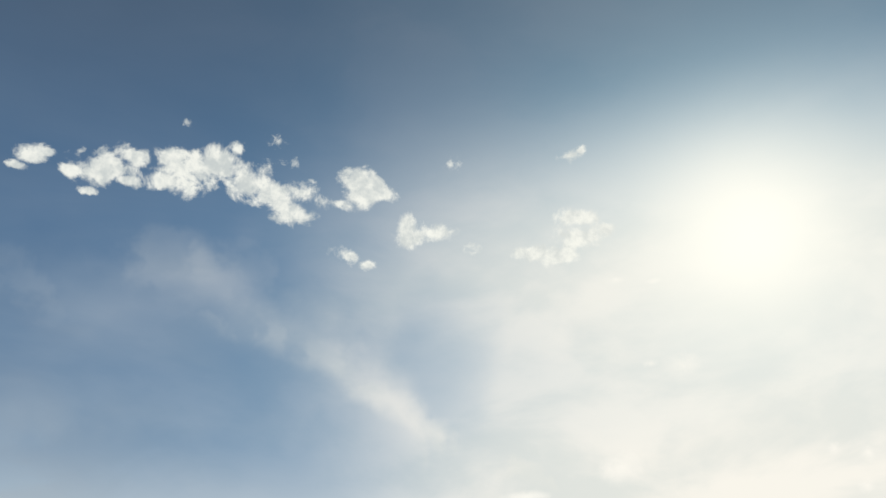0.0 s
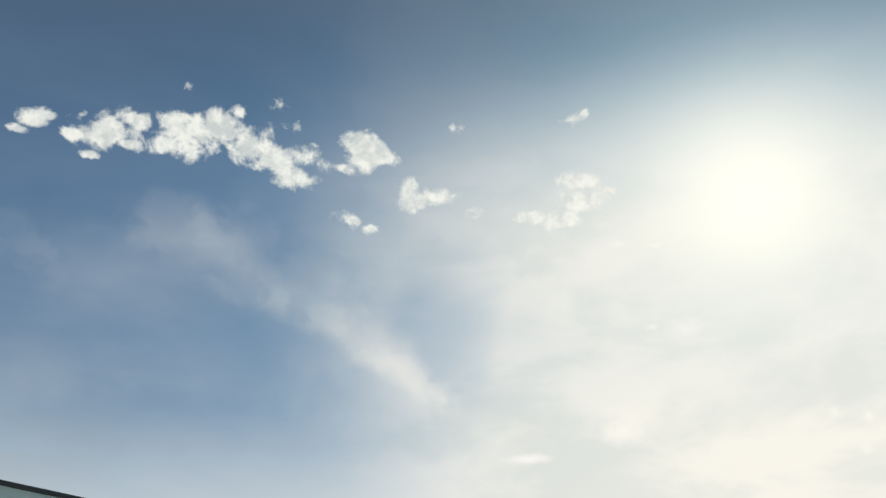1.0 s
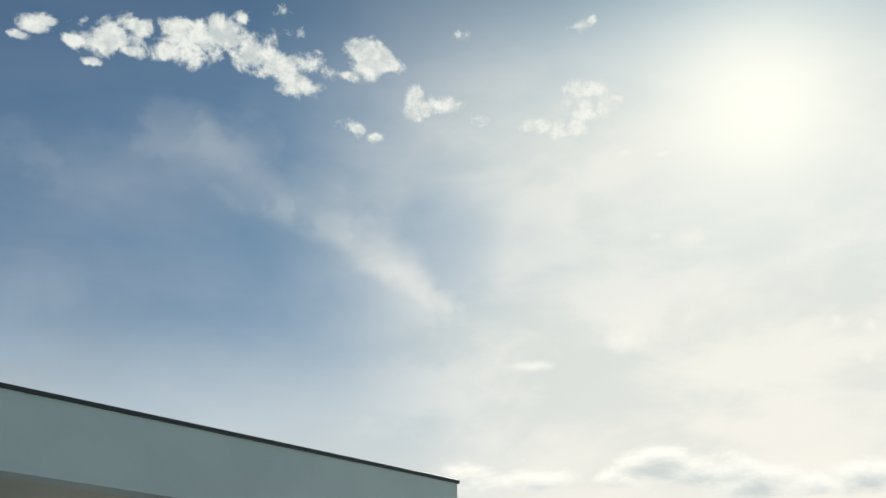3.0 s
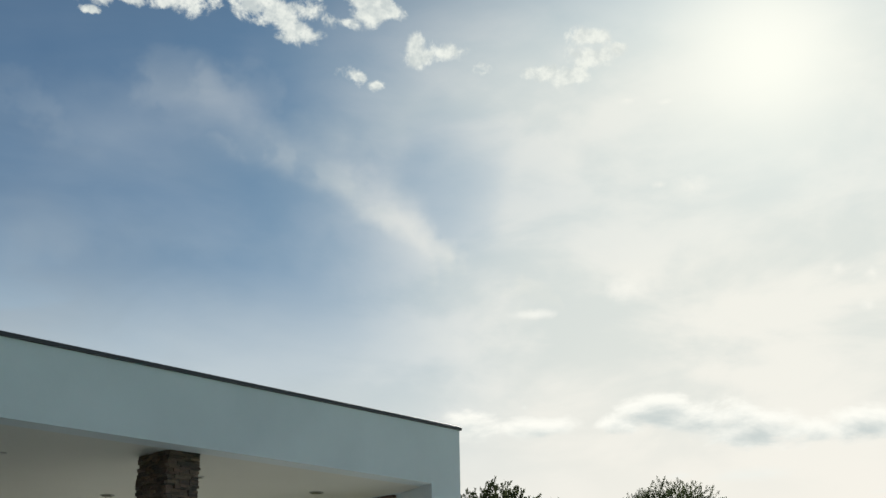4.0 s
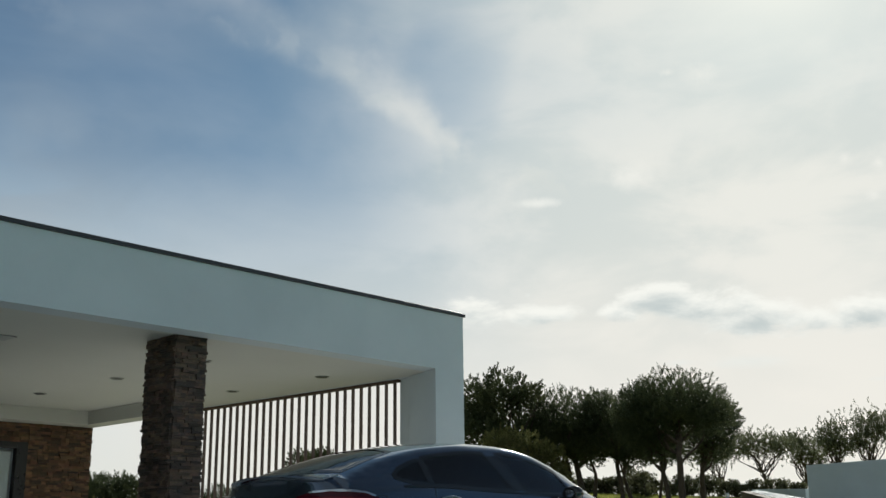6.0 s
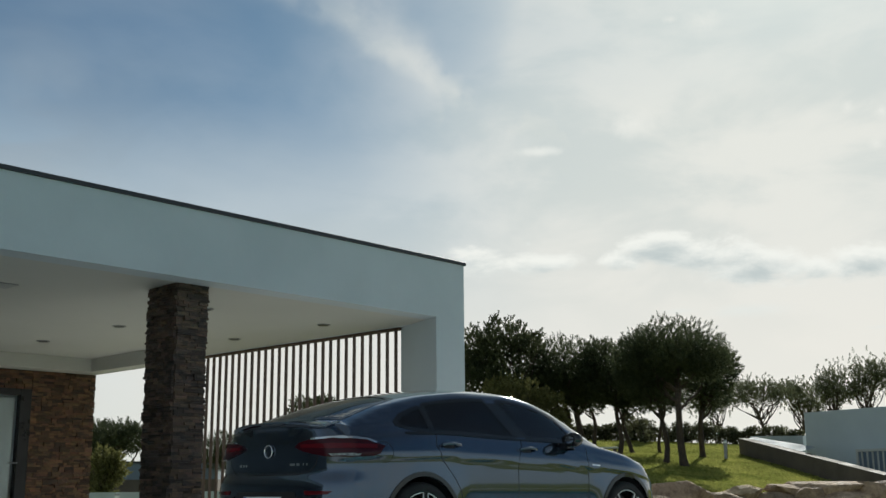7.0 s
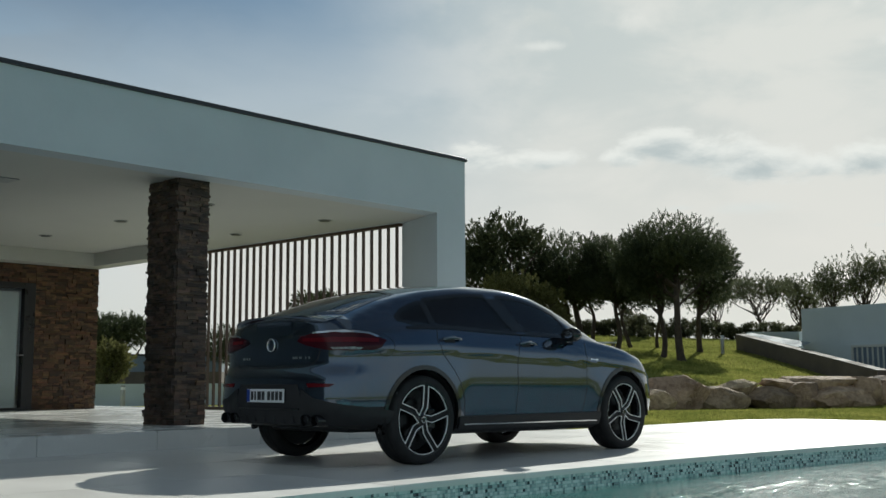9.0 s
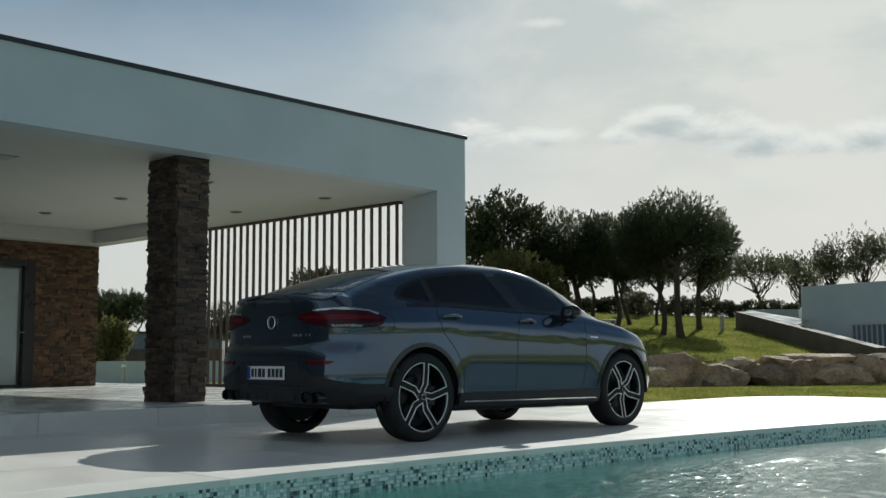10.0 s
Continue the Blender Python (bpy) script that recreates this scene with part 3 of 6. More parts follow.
for a, b in zip(edges, edges[1:]):
    y = 10.555
    while y < 24.2:
        y1 = min(y + 1.33, 24.7)
        slab("floor_slab", [(a + 0.002, y), (min(b, 12.255) - 0.002, y), (min(b, 12.255) - 0.002, y1 - 0.004), (a + 0.002, y1 - 0.004)], FLOOR, 0.02, porch_stone, porch, bevel=0.003)
        y = y1

# ---- porch roof: fascia, end pier, soffit, capping ----
WEST = -7.6
bm = box_bm(WEST, FRONT, SOFFIT - 0.003, HOUSE_END, FRONT + 0.32, ROOF - 0.05)
box_bm(HOUSE_END - 0.3, FRONT + 0.32, SOFFIT + 0.002, HOUSE_END, 24.7, ROOF - 0.05, bm=bm)
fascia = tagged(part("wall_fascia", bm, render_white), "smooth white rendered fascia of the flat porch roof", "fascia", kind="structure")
bm = prism([(11.352, FRONT + 0.001), (HOUSE_END, FRONT + 0.001), (HOUSE_END, 11.856), (11.827, 11.856), (11.656, 11.495)], FLOOR - 0.1, SOFFIT - 0.003)
tagged(part("wall_pier", bm, render_white), "white rendered end pier carrying the porch roof", "pier", kind="structure")
bm = box_bm(WEST, FRONT + 0.32, SOFFIT, HOUSE_END - 0.302, 24.7, SOFFIT + 0.3)
tagged(part("ceiling", bm, soffit_white), "white plastered porch ceiling with recessed lamps", "ceiling", kind="structure")
bm = box_bm(WEST, FRONT - 0.03, ROOF - 0.05, HOUSE_END + 0.03, FRONT + 0.36, ROOF, 0.004)
box_bm(HOUSE_END - 0.33, FRONT + 0.36, ROOF - 0.05, HOUSE_END + 0.03, 24.7, ROOF, 0.004, bm=bm)
box_bm(WEST, FRONT + 0.36, ROOF - 0.25, HOUSE_END - 0.33, 24.7, ROOF - 0.20, bm=bm)
tagged(part("trim_capping", bm, cap_metal), "dark metal capping along the roof edge", "capping", kind="structure")
# dropped beam round the back of the porch
bm = box_bm(WEST, 18.762, 2.876, 10.83, 19.285, SOFFIT - 0.002, 0.004)
box_bm(10.47, 16.34, 2.876, 10.828, 18.761, SOFFIT - 0.002, 0.004, bm=bm)
tagged(part("ceiling_beam", bm, soffit_white), "white dropped beam at the back of the porch ceiling", "beam", kind="structure")


def downlight():
    e = empty("ceiling_light")
    bm = cylinder_bm(0.105, 0.105, 0.012, 32)
    for v in bm.verts:
        v.co.z -= 0.006
    part("rim", bm, bollard_grey, e)
    bm = cylinder_bm(0.075, 0.075, 0.006, 32)
    for v in bm.verts:
        v.co.z -= 0.0155
    part("lens", bm, frame_black, e)
    return tagged(e, "round recessed ceiling lamp, switched off", "lamp", "porch ceiling lamps")


lamp = downlight()
lamp.matrix_basis = pose(10.725, 12.416, SOFFIT)
for x, y in ((10.725, 14.649), (8.598, 14.649), (8.598, 12.416), (8.598, 17.005), (10.725, 17.005)):
    copy_thing(lamp, pose(x, y, SOFFIT))
bm = box_bm(5.462, 12.445, SOFFIT - 0.012, 5.938, 12.777, SOFFIT, 0.003)
vent = tagged(part("ceiling_vent", bm, bollard_grey), "grey rectangular vent in the porch ceiling", "vent")

# ---- slatted screen at the open end of the porch ----
screen = tagged(empty("slatted_screen", pose(0, 0, 0)), "screen of upright brown metal slats beside the porch", "screen")
part("bottom_rail", box_bm(11.732, 11.823, FLOOR, 11.808, 18.05, FLOOR + 0.055, 0.004), slat_metal, screen)
part("top_rail", box_bm(11.732, 11.823, SOFFIT - 0.045, 11.808, 18.05, SOFFIT - 0.001, 0.004), slat_metal, screen)
first = part("slat", box_bm(-0.026, -0.015, FLOOR + 0.056, 0.026, 0.015, SOFFIT - 0.046, 0.003), slat_metal, screen)
first.location = (11.771, 11.913, 0)
for k in range(1, 32):
    s = new("slat", first.data)
    s.parent, s.location = screen, (11.771, 11.913 + 0.1905 * k, 0)

# ---- back of the porch: stone-clad wall with a glazed door ----
bm = box_bm(9.547, 19.228, FLOOR, 10.81, 19.57, 2.876)
box_bm(7.03, 19.228, 2.524, 9.547, 19.57, 2.876, bm=bm)
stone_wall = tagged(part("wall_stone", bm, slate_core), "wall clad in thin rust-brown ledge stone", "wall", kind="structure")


door = tagged(empty("door_1"), "tall glazed porch door with a black metal frame, closed", "door", kind="structure")
bm = box_bm(9.338, 19.162, FLOOR, 9.547, 19.313, 2.524, 0.005)
box_bm(7.03, 19.162, FLOOR, 7.22, 19.313, 2.524, 0.005, bm=bm)
box_bm(7.22, 19.162, 2.410, 9.338, 19.313, 2.524, 0.005, bm=bm)
box_bm(7.22, 19.162, FLOOR, 9.338, 19.313, FLOOR + 0.05, 0.005, bm=bm)
part("door_frame", bm, frame_black, door)
glass = part("pane", box_bm(7.22, 19.228, FLOOR + 0.05, 9.338, 19.239, 2.410), door_glass, door)
glass.visible_shadow = False
bm = cylinder_bm(0.012, 0.012, 0.16, 12, m=pose(9.253, 19.123, 1.194, 0, 90, 0))
part("handle", bm, bollard_grey, door, "grey metal lever handle")
bm = box_bm(7.315, 19.285, FLOOR + 0.01, 9.291, 19.323, 2.363, 0.01)
tagged(part("curtain", bm, curtain_white), "pale drawn curtain behind the glazed door", "curtain")
# the closed house behind
bm = box_bm(WEST, 19.228, FLOOR, 7.03, 19.57, 2.871)
tagged(part("wall_back", bm, render_white), "plain white rendered back wall of the porch", "wall", kind="structure")
bm = box_bm(WEST, 19.57, FLOOR, 10.716, 24.605, 2.876)
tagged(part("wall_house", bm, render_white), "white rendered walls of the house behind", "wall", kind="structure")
bm = box_bm(WEST - 0.3, FRONT + 0.4, -0.2, WEST, 24.7, ROOF - 0.05)
tagged(part("wall_west", bm, render_white), "white rendered end wall of the porch", "wall", kind="structure")

# ---- slate-clad pillar ----
PX0, PX1, PY0, PY1 = 7.22, 7.647, 11.02, 11.628
pillar = tagged(empty("pillar", pose(0, 0, 0)), "square porch pillar clad in dark rust slate ledge stone", "pillar", kind="structure")
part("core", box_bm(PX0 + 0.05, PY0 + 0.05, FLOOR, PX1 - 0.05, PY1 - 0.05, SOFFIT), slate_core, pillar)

# ---- the pillar's ledge stones ----
def stone_mesh(w, h, d, rnd, material, name="ledge_stone"):
    """A ledge stone split into two thin strata of uneven length and depth."""
    bm = bmesh.new()
    cut = rnd.uniform(-0.12, 0.12) * h
    for z0, z1 in ((-h / 2, cut - 0.0012), (cut + 0.0012, h / 2)):
        mid = rnd.uniform(-0.3, 0.3) * w
        for x0, x1 in (((-w / 2, mid - 0.001), (mid + 0.001, w / 2)) if w > 0.15 else ((-w / 2, w / 2),)):
            deep = d + rnd.uniform(-0.014, 0.010)
            vs = [bm.verts.new((x, y + (rnd.uniform(-0.004, 0.004) if y < -0.01 else 0), z + rnd.uniform(-0.0015, 0.0015))) for y in (-deep, 0.0) for x, z in ((x0, z0), (x1, z0), (x1, z1), (x0, z1))]
            for f in ((0, 1, 2, 3), (7, 6, 5, 4), (0, 4, 5, 1), (1, 5, 6, 2), (2, 6, 7, 3), (3, 7, 4, 0)):
                bm.faces.new([vs[i] for i in f])
    me = bpy.data.meshes.new(name)
    bm.to_mesh(me)
    bm.free()
    me.materials.append(material)
    return me


def clad_pillar():
    rnd = random.Random(11)
    lengths = (0.10, 0.16, 0.22, 0.30, 0.40)
    shapes = {(w, h): [stone_mesh(w, h, 0.075, rnd, slate) for _ in range(4)] for w in lengths for h in (0.045, 0.058, 0.072)}
    # faces: start point, direction along, turn
    sides = [((PX0, PY0), (1, 0), 0, PX1 - PX0), ((PX0, PY1), (0, -1), -90, PY1 - PY0), ((PX1, PY0), (0, 1), 90, PY1 - PY0), ((PX1, PY1), (-1, 0), 180, PX1 - PX0)]
    for k, ((sx, sy), (dx, dy), turn, length) in enumerate(sides):
        z = FLOOR
        while z < SOFFIT - 0.02:
            h = rnd.choice((0.045, 0.058, 0.072)) if k < 2 else 0.072
            hh = min(h, SOFFIT - z)
            s = 0.0
            while s < length - 0.02:
                w = rnd.choice(lengths) if k < 2 else 0.40
                if s + w > length - 0.06:
                    w = length - s
                base = min(lengths, key=lambda q: abs(q - w))
                ob = new("ledge_stone", rnd.choice(shapes[(base, h)]))
                out = rnd.uniform(-0.016, 0.022)
                mid = s + w / 2
                nx, ny = dy, -dx
                ob.parent = pillar
                ob.matrix_basis = (pose(sx + dx * mid - nx * (0.062 - out), sy + dy * mid - ny * (0.062 - out), z + hh / 2, 0, 0, turn)
                                   @ Matrix.Diagonal((w / base * 0.985, 1, hh / h * 0.96, 1)))
                s += w
            z += hh


def clad_wall():
    """Single ledge stones over the back wall and above its door."""
    rnd = random.Random(5)
    lengths = (0.12, 0.2, 0.3, 0.42)
    shapes = {(w, h): [stone_mesh(w, h, 0.06, rnd, slate_wall) for _ in range(4)] for w in lengths for h in (0.055, 0.075, 0.095)}
    for x0, x1, z0, z1 in ((9.557, 10.83, FLOOR, 2.871), (7.79, 9.557, 2.524, 2.871)):
        z = z0
        while z < z1 - 0.02:
            h = rnd.choice((0.055, 0.075, 0.095))
            hh = min(h, z1 - z)
            x = x0
            while x < x1 - 0.02:
                w = rnd.choice(lengths)
                if x + w > x1 - 0.08:
                    w = x1 - x
                base = min(lengths, key=lambda q: abs(q - w))
                ob = new("ledge_stone", rnd.choice(shapes[(base, h)]))
                ob.parent = stone_wall
                ob.matrix_basis = pose(x + w / 2, 19.252 + rnd.uniform(-0.02, 0.015), z + hh / 2) @ Matrix.Diagonal((w / base * 0.985, 1, hh / h * 0.95, 1))
                x += w
            z += hh


# ---- the car: x forward from the rear axle, y to its left, z up ----
from mathutils.bvhtree import BVHTree

paint = bpy.data.materials.new("graphite_blue_paint")
paint.use_nodes = True
n = Nodes(paint.node_tree)
s = n.add("ShaderNodeBsdfPrincipled")
flake = n.noise(n.add("ShaderNodeTexCoord").outputs["Object"], 900.0, 1.0)
n.put(s.inputs["Base Color"], n.mix(n.ramp(flake, 0.3, 0.7), (0.040, 0.058, 0.090), (0.075, 0.100, 0.142)))
s.inputs["Metallic"].default_value, s.inputs["Roughness"].default_value = 0.85, 0.10
s.inputs["Coat Weight"].default_value, s.inputs["Coat Roughness"].default_value = 1.0, 0.02
n.put(n.add("ShaderNodeOutputMaterial").inputs[0], s.outputs[0])
trim_black = surface("black_plastic_trim", (0.018, 0.018, 0.020), (0.030, 0.030, 0.033), 8, 0.5, 0.1, 160, depth=0.001, spec=0.25)
gloss_black = surface("gloss_black_trim", (0.008, 0.008, 0.009), (0.012, 0.012, 0.013), 8, 0.12, 0.0, 100, rough_spread=0.03)
rubber = surface("tyre_rubber", (0.020, 0.020, 0.021), (0.036, 0.036, 0.037), 14, 0.85, 0.3, 120, depth=0.001, spec=0.15)
chrome = surface("bright_chrome", (0.62, 0.63, 0.65), (0.72, 0.73, 0.74), 8, 0.12, 0.0, 100, metal=1.0, rough_spread=0.04)
machined = surface("machined_alloy", (0.80, 0.80, 0.81), (0.88, 0.88, 0.89), 20, 0.35, 0.05, 200, metal=0.25, rough_spread=0.05)
lamp_red = surface("red_lamp_lens", (0.08, 0.005, 0.009), (0.12, 0.007, 0.012), 5, 0.14, 0.05, 80, coat=0.0, spec=0.25, rough_spread=0.03)
lamp_dark_red = surface("smoked_red_lens", (0.030, 0.004, 0.008), (0.050, 0.005, 0.010), 5, 0.14, 0.05, 80, coat=0.0, spec=0.25, rough_spread=0.03)
lamp_clear = surface("clear_lamp_lens", (0.06, 0.06, 0.065), (0.26, 0.26, 0.27), 60, 0.2, 0.1, 60, coat=0.3, rough_spread=0.05)
car_glass = glass_material("tinted_car_glass", (0.58, 0.64, 0.68), 1.5)
front_glass = glass_material("clear_car_glass", (0.86, 0.92, 0.94), 1.55)
cabin_dark = surface("dark_cabin_leather", (0.065, 0.065, 0.068), (0.11, 0.11, 0.115), 6, 0.6, 0.1, 80)
plate_white = surface("plate_white", (0.62, 0.64, 0.66), (0.70, 0.72, 0.74), 9, 0.4, 0.0, 90)
plate_ink = surface("plate_ink", (0.015, 0.015, 0.018), (0.02, 0.02, 0.024), 9, 0.5, 0.0, 90)
plate_blue = surface("plate_blue", (0.01, 0.04, 0.25), (0.015, 0.05, 0.3), 9, 0.4, 0.0, 90)
steel_disc = surface("darkened_brake_steel", (0.025, 0.025, 0.027), (0.05, 0.05, 0.052), 20, 0.35, 0.1, 90, metal=1.0)


def spline(knots, values, at):
    """Smooth curve through knots with limited overshoot."""
    k, v, at = np.asarray(knots, float), np.asarray(values, float), np.asarray(at, float)
    d = np.diff(v) / np.diff(k)
    m = np.zeros_like(v)
    m[1:-1] = np.where(d[:-1] * d[1:] > 0, 2 * d[:-1] * d[1:] / (d[:-1] + d[1:] + 1e-12), 0.0)
    m[0], m[-1] = d[0], d[-1]
    i = np.clip(np.searchsorted(k, at) - 1, 0, len(k) - 2)
    h = k[i + 1] - k[i]
    t = np.clip((at - k[i]) / h, 0, 1)
    return (v[i] * (1 + 2 * t) * (1 - t) ** 2 + m[i] * h * t * (1 - t) ** 2 + v[i + 1] * t * t * (3 - 2 * t) + m[i + 1] * h * t * t * (t - 1))


REAR, NOSE, BASE = -0.93, 3.70, 2.873
PLAN_X = [-0.93, -0.922, -0.90, -0.86, -0.79, -0.69, -0.55, -0.3, 0.0, 0.4, 0.9, 1.4, 1.9, 2.4, 2.873, 3.2, 3.42, 3.57, 3.65, 3.70]
PLAN_W = [0.26, 0.45, 0.62, 0.75, 0.845, 0.895, 0.925, 0.948, 0.957, 0.946, 0.940, 0.940, 0.942, 0.950, 0.957, 0.935, 0.875, 0.76, 0.62, 0.42]
TOP_X = [-0.93, -0.78, -0.6, -0.4, -0.1, 0.35, 0.8, 1.15, 1.5, 1.8, 2.05, 2.3, 2.5, 2.66, 3.0, 3.3, 3.5, 3.62, 3.70]
TOP_Z = [1.215, 1.235, 1.31, 1.385, 1.47, 1.555, 1.605, 1.617, 1.603, 1.553, 1.468, 1.34, 1.215, 1.13, 1.06, 0.985, 0.90, 0.82, 0.70]
RAIL_X = [-0.93, -0.75, -0.5, -0.2, 0.1, 0.4, 0.9, 1.3, 1.7, 2.0, 2.2, 2.4, 2.58, 2.9, 3.2, 3.45, 3.6, 3.70]
RAIL_Z = [1.165, 1.185, 1.255, 1.355, 1.435, 1.49, 1.537, 1.54, 1.492, 1.40, 1.312, 1.205, 1.105, 1.045, 0.97, 0.87, 0.78, 0.66]
RAIL_W = [0.90, 0.80, 0.745, 0.69, 0.66, 0.645, 0.635, 0.635, 0.65, 0.675, 0.70, 0.74, 0.80, 0.82, 0.84, 0.86, 0.88, 0.9]
BELT_X = [-0.93, -0.6, -0.2, 0.3, 1.0, 1.6, 2.1, 2.58, 2.9, 3.2, 3.45, 3.6, 3.70]
BELT_Z = [1.09, 1.115, 1.14, 1.145, 1.125, 1.112, 1.10, 1.06, 1.01, 0.93, 0.83, 0.73, 0.62]


def car_rows(x):
    """Half section (width, height) from the belly to the top middle at stations x."""
    p = spline(PLAN_X, PLAN_W, x)
    top, rail, belt = spline(TOP_X, TOP_Z, x), spline(RAIL_X, RAIL_Z, x), spline(BELT_X, BELT_Z, x)
    rw = spline(RAIL_X, RAIL_W, x)
    rail_w = np.where(x < -0.75, rw * p, np.where(x > 2.58, rw * p, rw))
    rail_w = np.minimum(rail_w, 0.93 * p)
    crease = np.minimum(spline([-0.93, 0.1, 1.0, 2.1, 2.9, 3.3, 3.70], [0.98, 1.005, 0.975, 0.935, 0.88, 0.80, 0.52], x), belt - 0.06)
    belly = spline([-0.93, -0.5, 0.3, 2.5, 3.3, 3.70], [0.345, 0.305, 0.235, 0.22, 0.24, 0.30], x)
    mid = np.minimum(0.70, crease - 0.1)
    low = np.minimum(0.50, mid - 0.08)
    hollow = smooth01(x, 0.35, 0.6) * (1 - smooth01(x, 2.25, 2.5))
    rows = [(0 * p, belly), (0.80 * p, belly), (0.945 * p, belly + 0.05), ((0.985 - 0.014 * hollow) * p, np.maximum(low - 0.08, belly + 0.09)),
            ((1.0 - 0.022 * hollow) * p, low + 0.03), ((0.998 - 0.010 * hollow) * p, mid), (0.988 * p, crease - 0.07), (0.997 * p, crease - 0.010), (0.984 * p, crease + 0.014), (0.962 * p, (crease + belt) / 2 + 0.015),
            (0.935 * p, belt), (0.915 * p * 0.75 + rail_w * 0.25, belt * 0.72 + rail * 0.28), (rail_w * 0.55 + 0.935 * p * 0.45, rail * 0.56 + belt * 0.44),
            (rail_w + 0.007, rail - 0.016), (rail_w - 0.016, rail + 0.008), (rail_w * 0.68, rail * 0.38 + top * 0.62), (rail_w * 0.35, rail * 0.08 + top * 0.92), (0 * p, top)]
    return np.array([r[0] for r in rows]), np.array([r[1] for r in rows])


def tail_shift(x, z):
    """How far the tail leans forward at each height."""
    lean = np.interp(z, [0.2, 0.34, 0.48, 0.56, 0.66, 0.72, 0.765, 0.79, 0.815, 0.86, 0.95, 1.05, 1.12, 1.17, 1.21, 1.3], [0.10, 0.04, 0.0, -0.004, 0.0, 0.004, 0.012, 0.026, 0.044, 0.048, 0.046, 0.044, 0.050, 0.055, 0.03, 0.0])
    nose = np.interp(z, [0.2, 0.35, 0.5, 0.7, 0.9], [0.10, 0.03, 0.0, 0.02, 0.10])
    return lean * smooth01(-x, 0.35, 0.80) - nose * smooth01(x, 3.2, 3.6)


def body_grid():
    xs = np.unique(np.round(np.concatenate([np.linspace(REAR, -0.72, 18), np.linspace(-0.72, 3.4, 150), np.linspace(3.4, NOSE, 22)]), 4))
    w, z = car_rows(xs)
    rows = w.shape[0]
    # chord-length smoothing over the section
    fine = 64
    out = np.zeros((len(xs), fine, 3))
    u = np.linspace(0, 1, fine)
    for i, x in enumerate(xs):
        d = np.concatenate([[0], np.cumsum(np.hypot(np.diff(w[:, i]), np.diff(z[:, i])))])
        d = d / d[-1] + np.arange(rows) * 1e-7
        ww, zz = spline(d, w[:, i], u), spline(d, z[:, i], u)
        out[i, :, 0] = x + tail_shift(x, zz)
        out[i, :, 1], out[i, :, 2] = ww, zz
    return xs, out


def body_mesh_data():
    xs, half = body_grid()
    left, right = half, half[:, 1:-1][:, ::-1] * np.array([1, -1, 1])
    ring = np.concatenate([left, right], 1)
    k, m = ring.shape[:2]
    verts = ring.reshape(-1, 3)
    faces = [(i * m + j, (i + 1) * m + j, (i + 1) * m + (j + 1) % m, i * m + (j + 1) % m) for i in range(k - 1) for j in range(m)]
    h = half.shape[1]
    for i in (0, k - 1):
        for j in range(h - 1):
            a, b = i * m + j, i * m + j + 1
            c, d = i * m + (m - j - 1 if j + 1 < h - 1 else h - 1), i * m + (m - j if j > 0 else 0)
            quad = [a, b, c, d]
            quad = [q for n_, q in enumerate(quad) if q not in quad[:n_]]
            if len(quad) >= 3:
                faces.append(tuple(quad))
    return verts, faces


SKIN_V, SKIN_F = body_mesh_data()
SKIN = BVHTree.FromPolygons([Vector(v) for v in SKIN_V], SKIN_F)


def on_side(x, z, off=0.0, side=-1):
    hit = SKIN.ray_cast(Vector((x, side * 2.0, z)), Vector((0, -side, 0)))
    p = hit[0] if hit[0] else Vector((x, side * 0.9, z))
    nrm = hit[1] if hit[0] else Vector((0, side, 0))
    if nrm.y * side < 0:
        nrm = -nrm
    return p + nrm * off


def on_tail(y, z, off=0.0):
    hit = SKIN.ray_cast(Vector((-2.5, y, z)), Vector((1, 0, 0)))
    p = hit[0] if hit[0] else Vector((-0.85, y, z))
    nrm = hit[1] if hit[0] else Vector((-1, 0, 0))
    if nrm.x > 0:
        nrm = -nrm
    return p + nrm * off


def on_corner(q, z, off=0.0, side=-1):
    """Rear corner, met at 45 degrees; q runs along the corner from the tail to the flank."""
    r = math.sqrt(0.5)
    start = Vector((-0.75 + q * r - 2 * r, side * (0.75 + q * r + 2 * r), z))
    hit = SKIN.ray_cast(start, Vector((r, -side * r, 0)))
    p = hit[0] if hit[0] else start + Vector((r, -side * r, 0)) * 2
    nrm = hit[1] if hit[0] else Vector((-r, side * r, 0))
    if nrm.dot(Vector((-r, side * r, 0))) < 0:
        nrm = -nrm
    return p + nrm * off


def on_top(x, y, off=0.0):
    hit = SKIN.ray_cast(Vector((x, y, 3)), Vector((0, 0, -1)))
    nrm = hit[1] if hit[1].z > 0 else -hit[1]
    return hit[0] + nrm * off


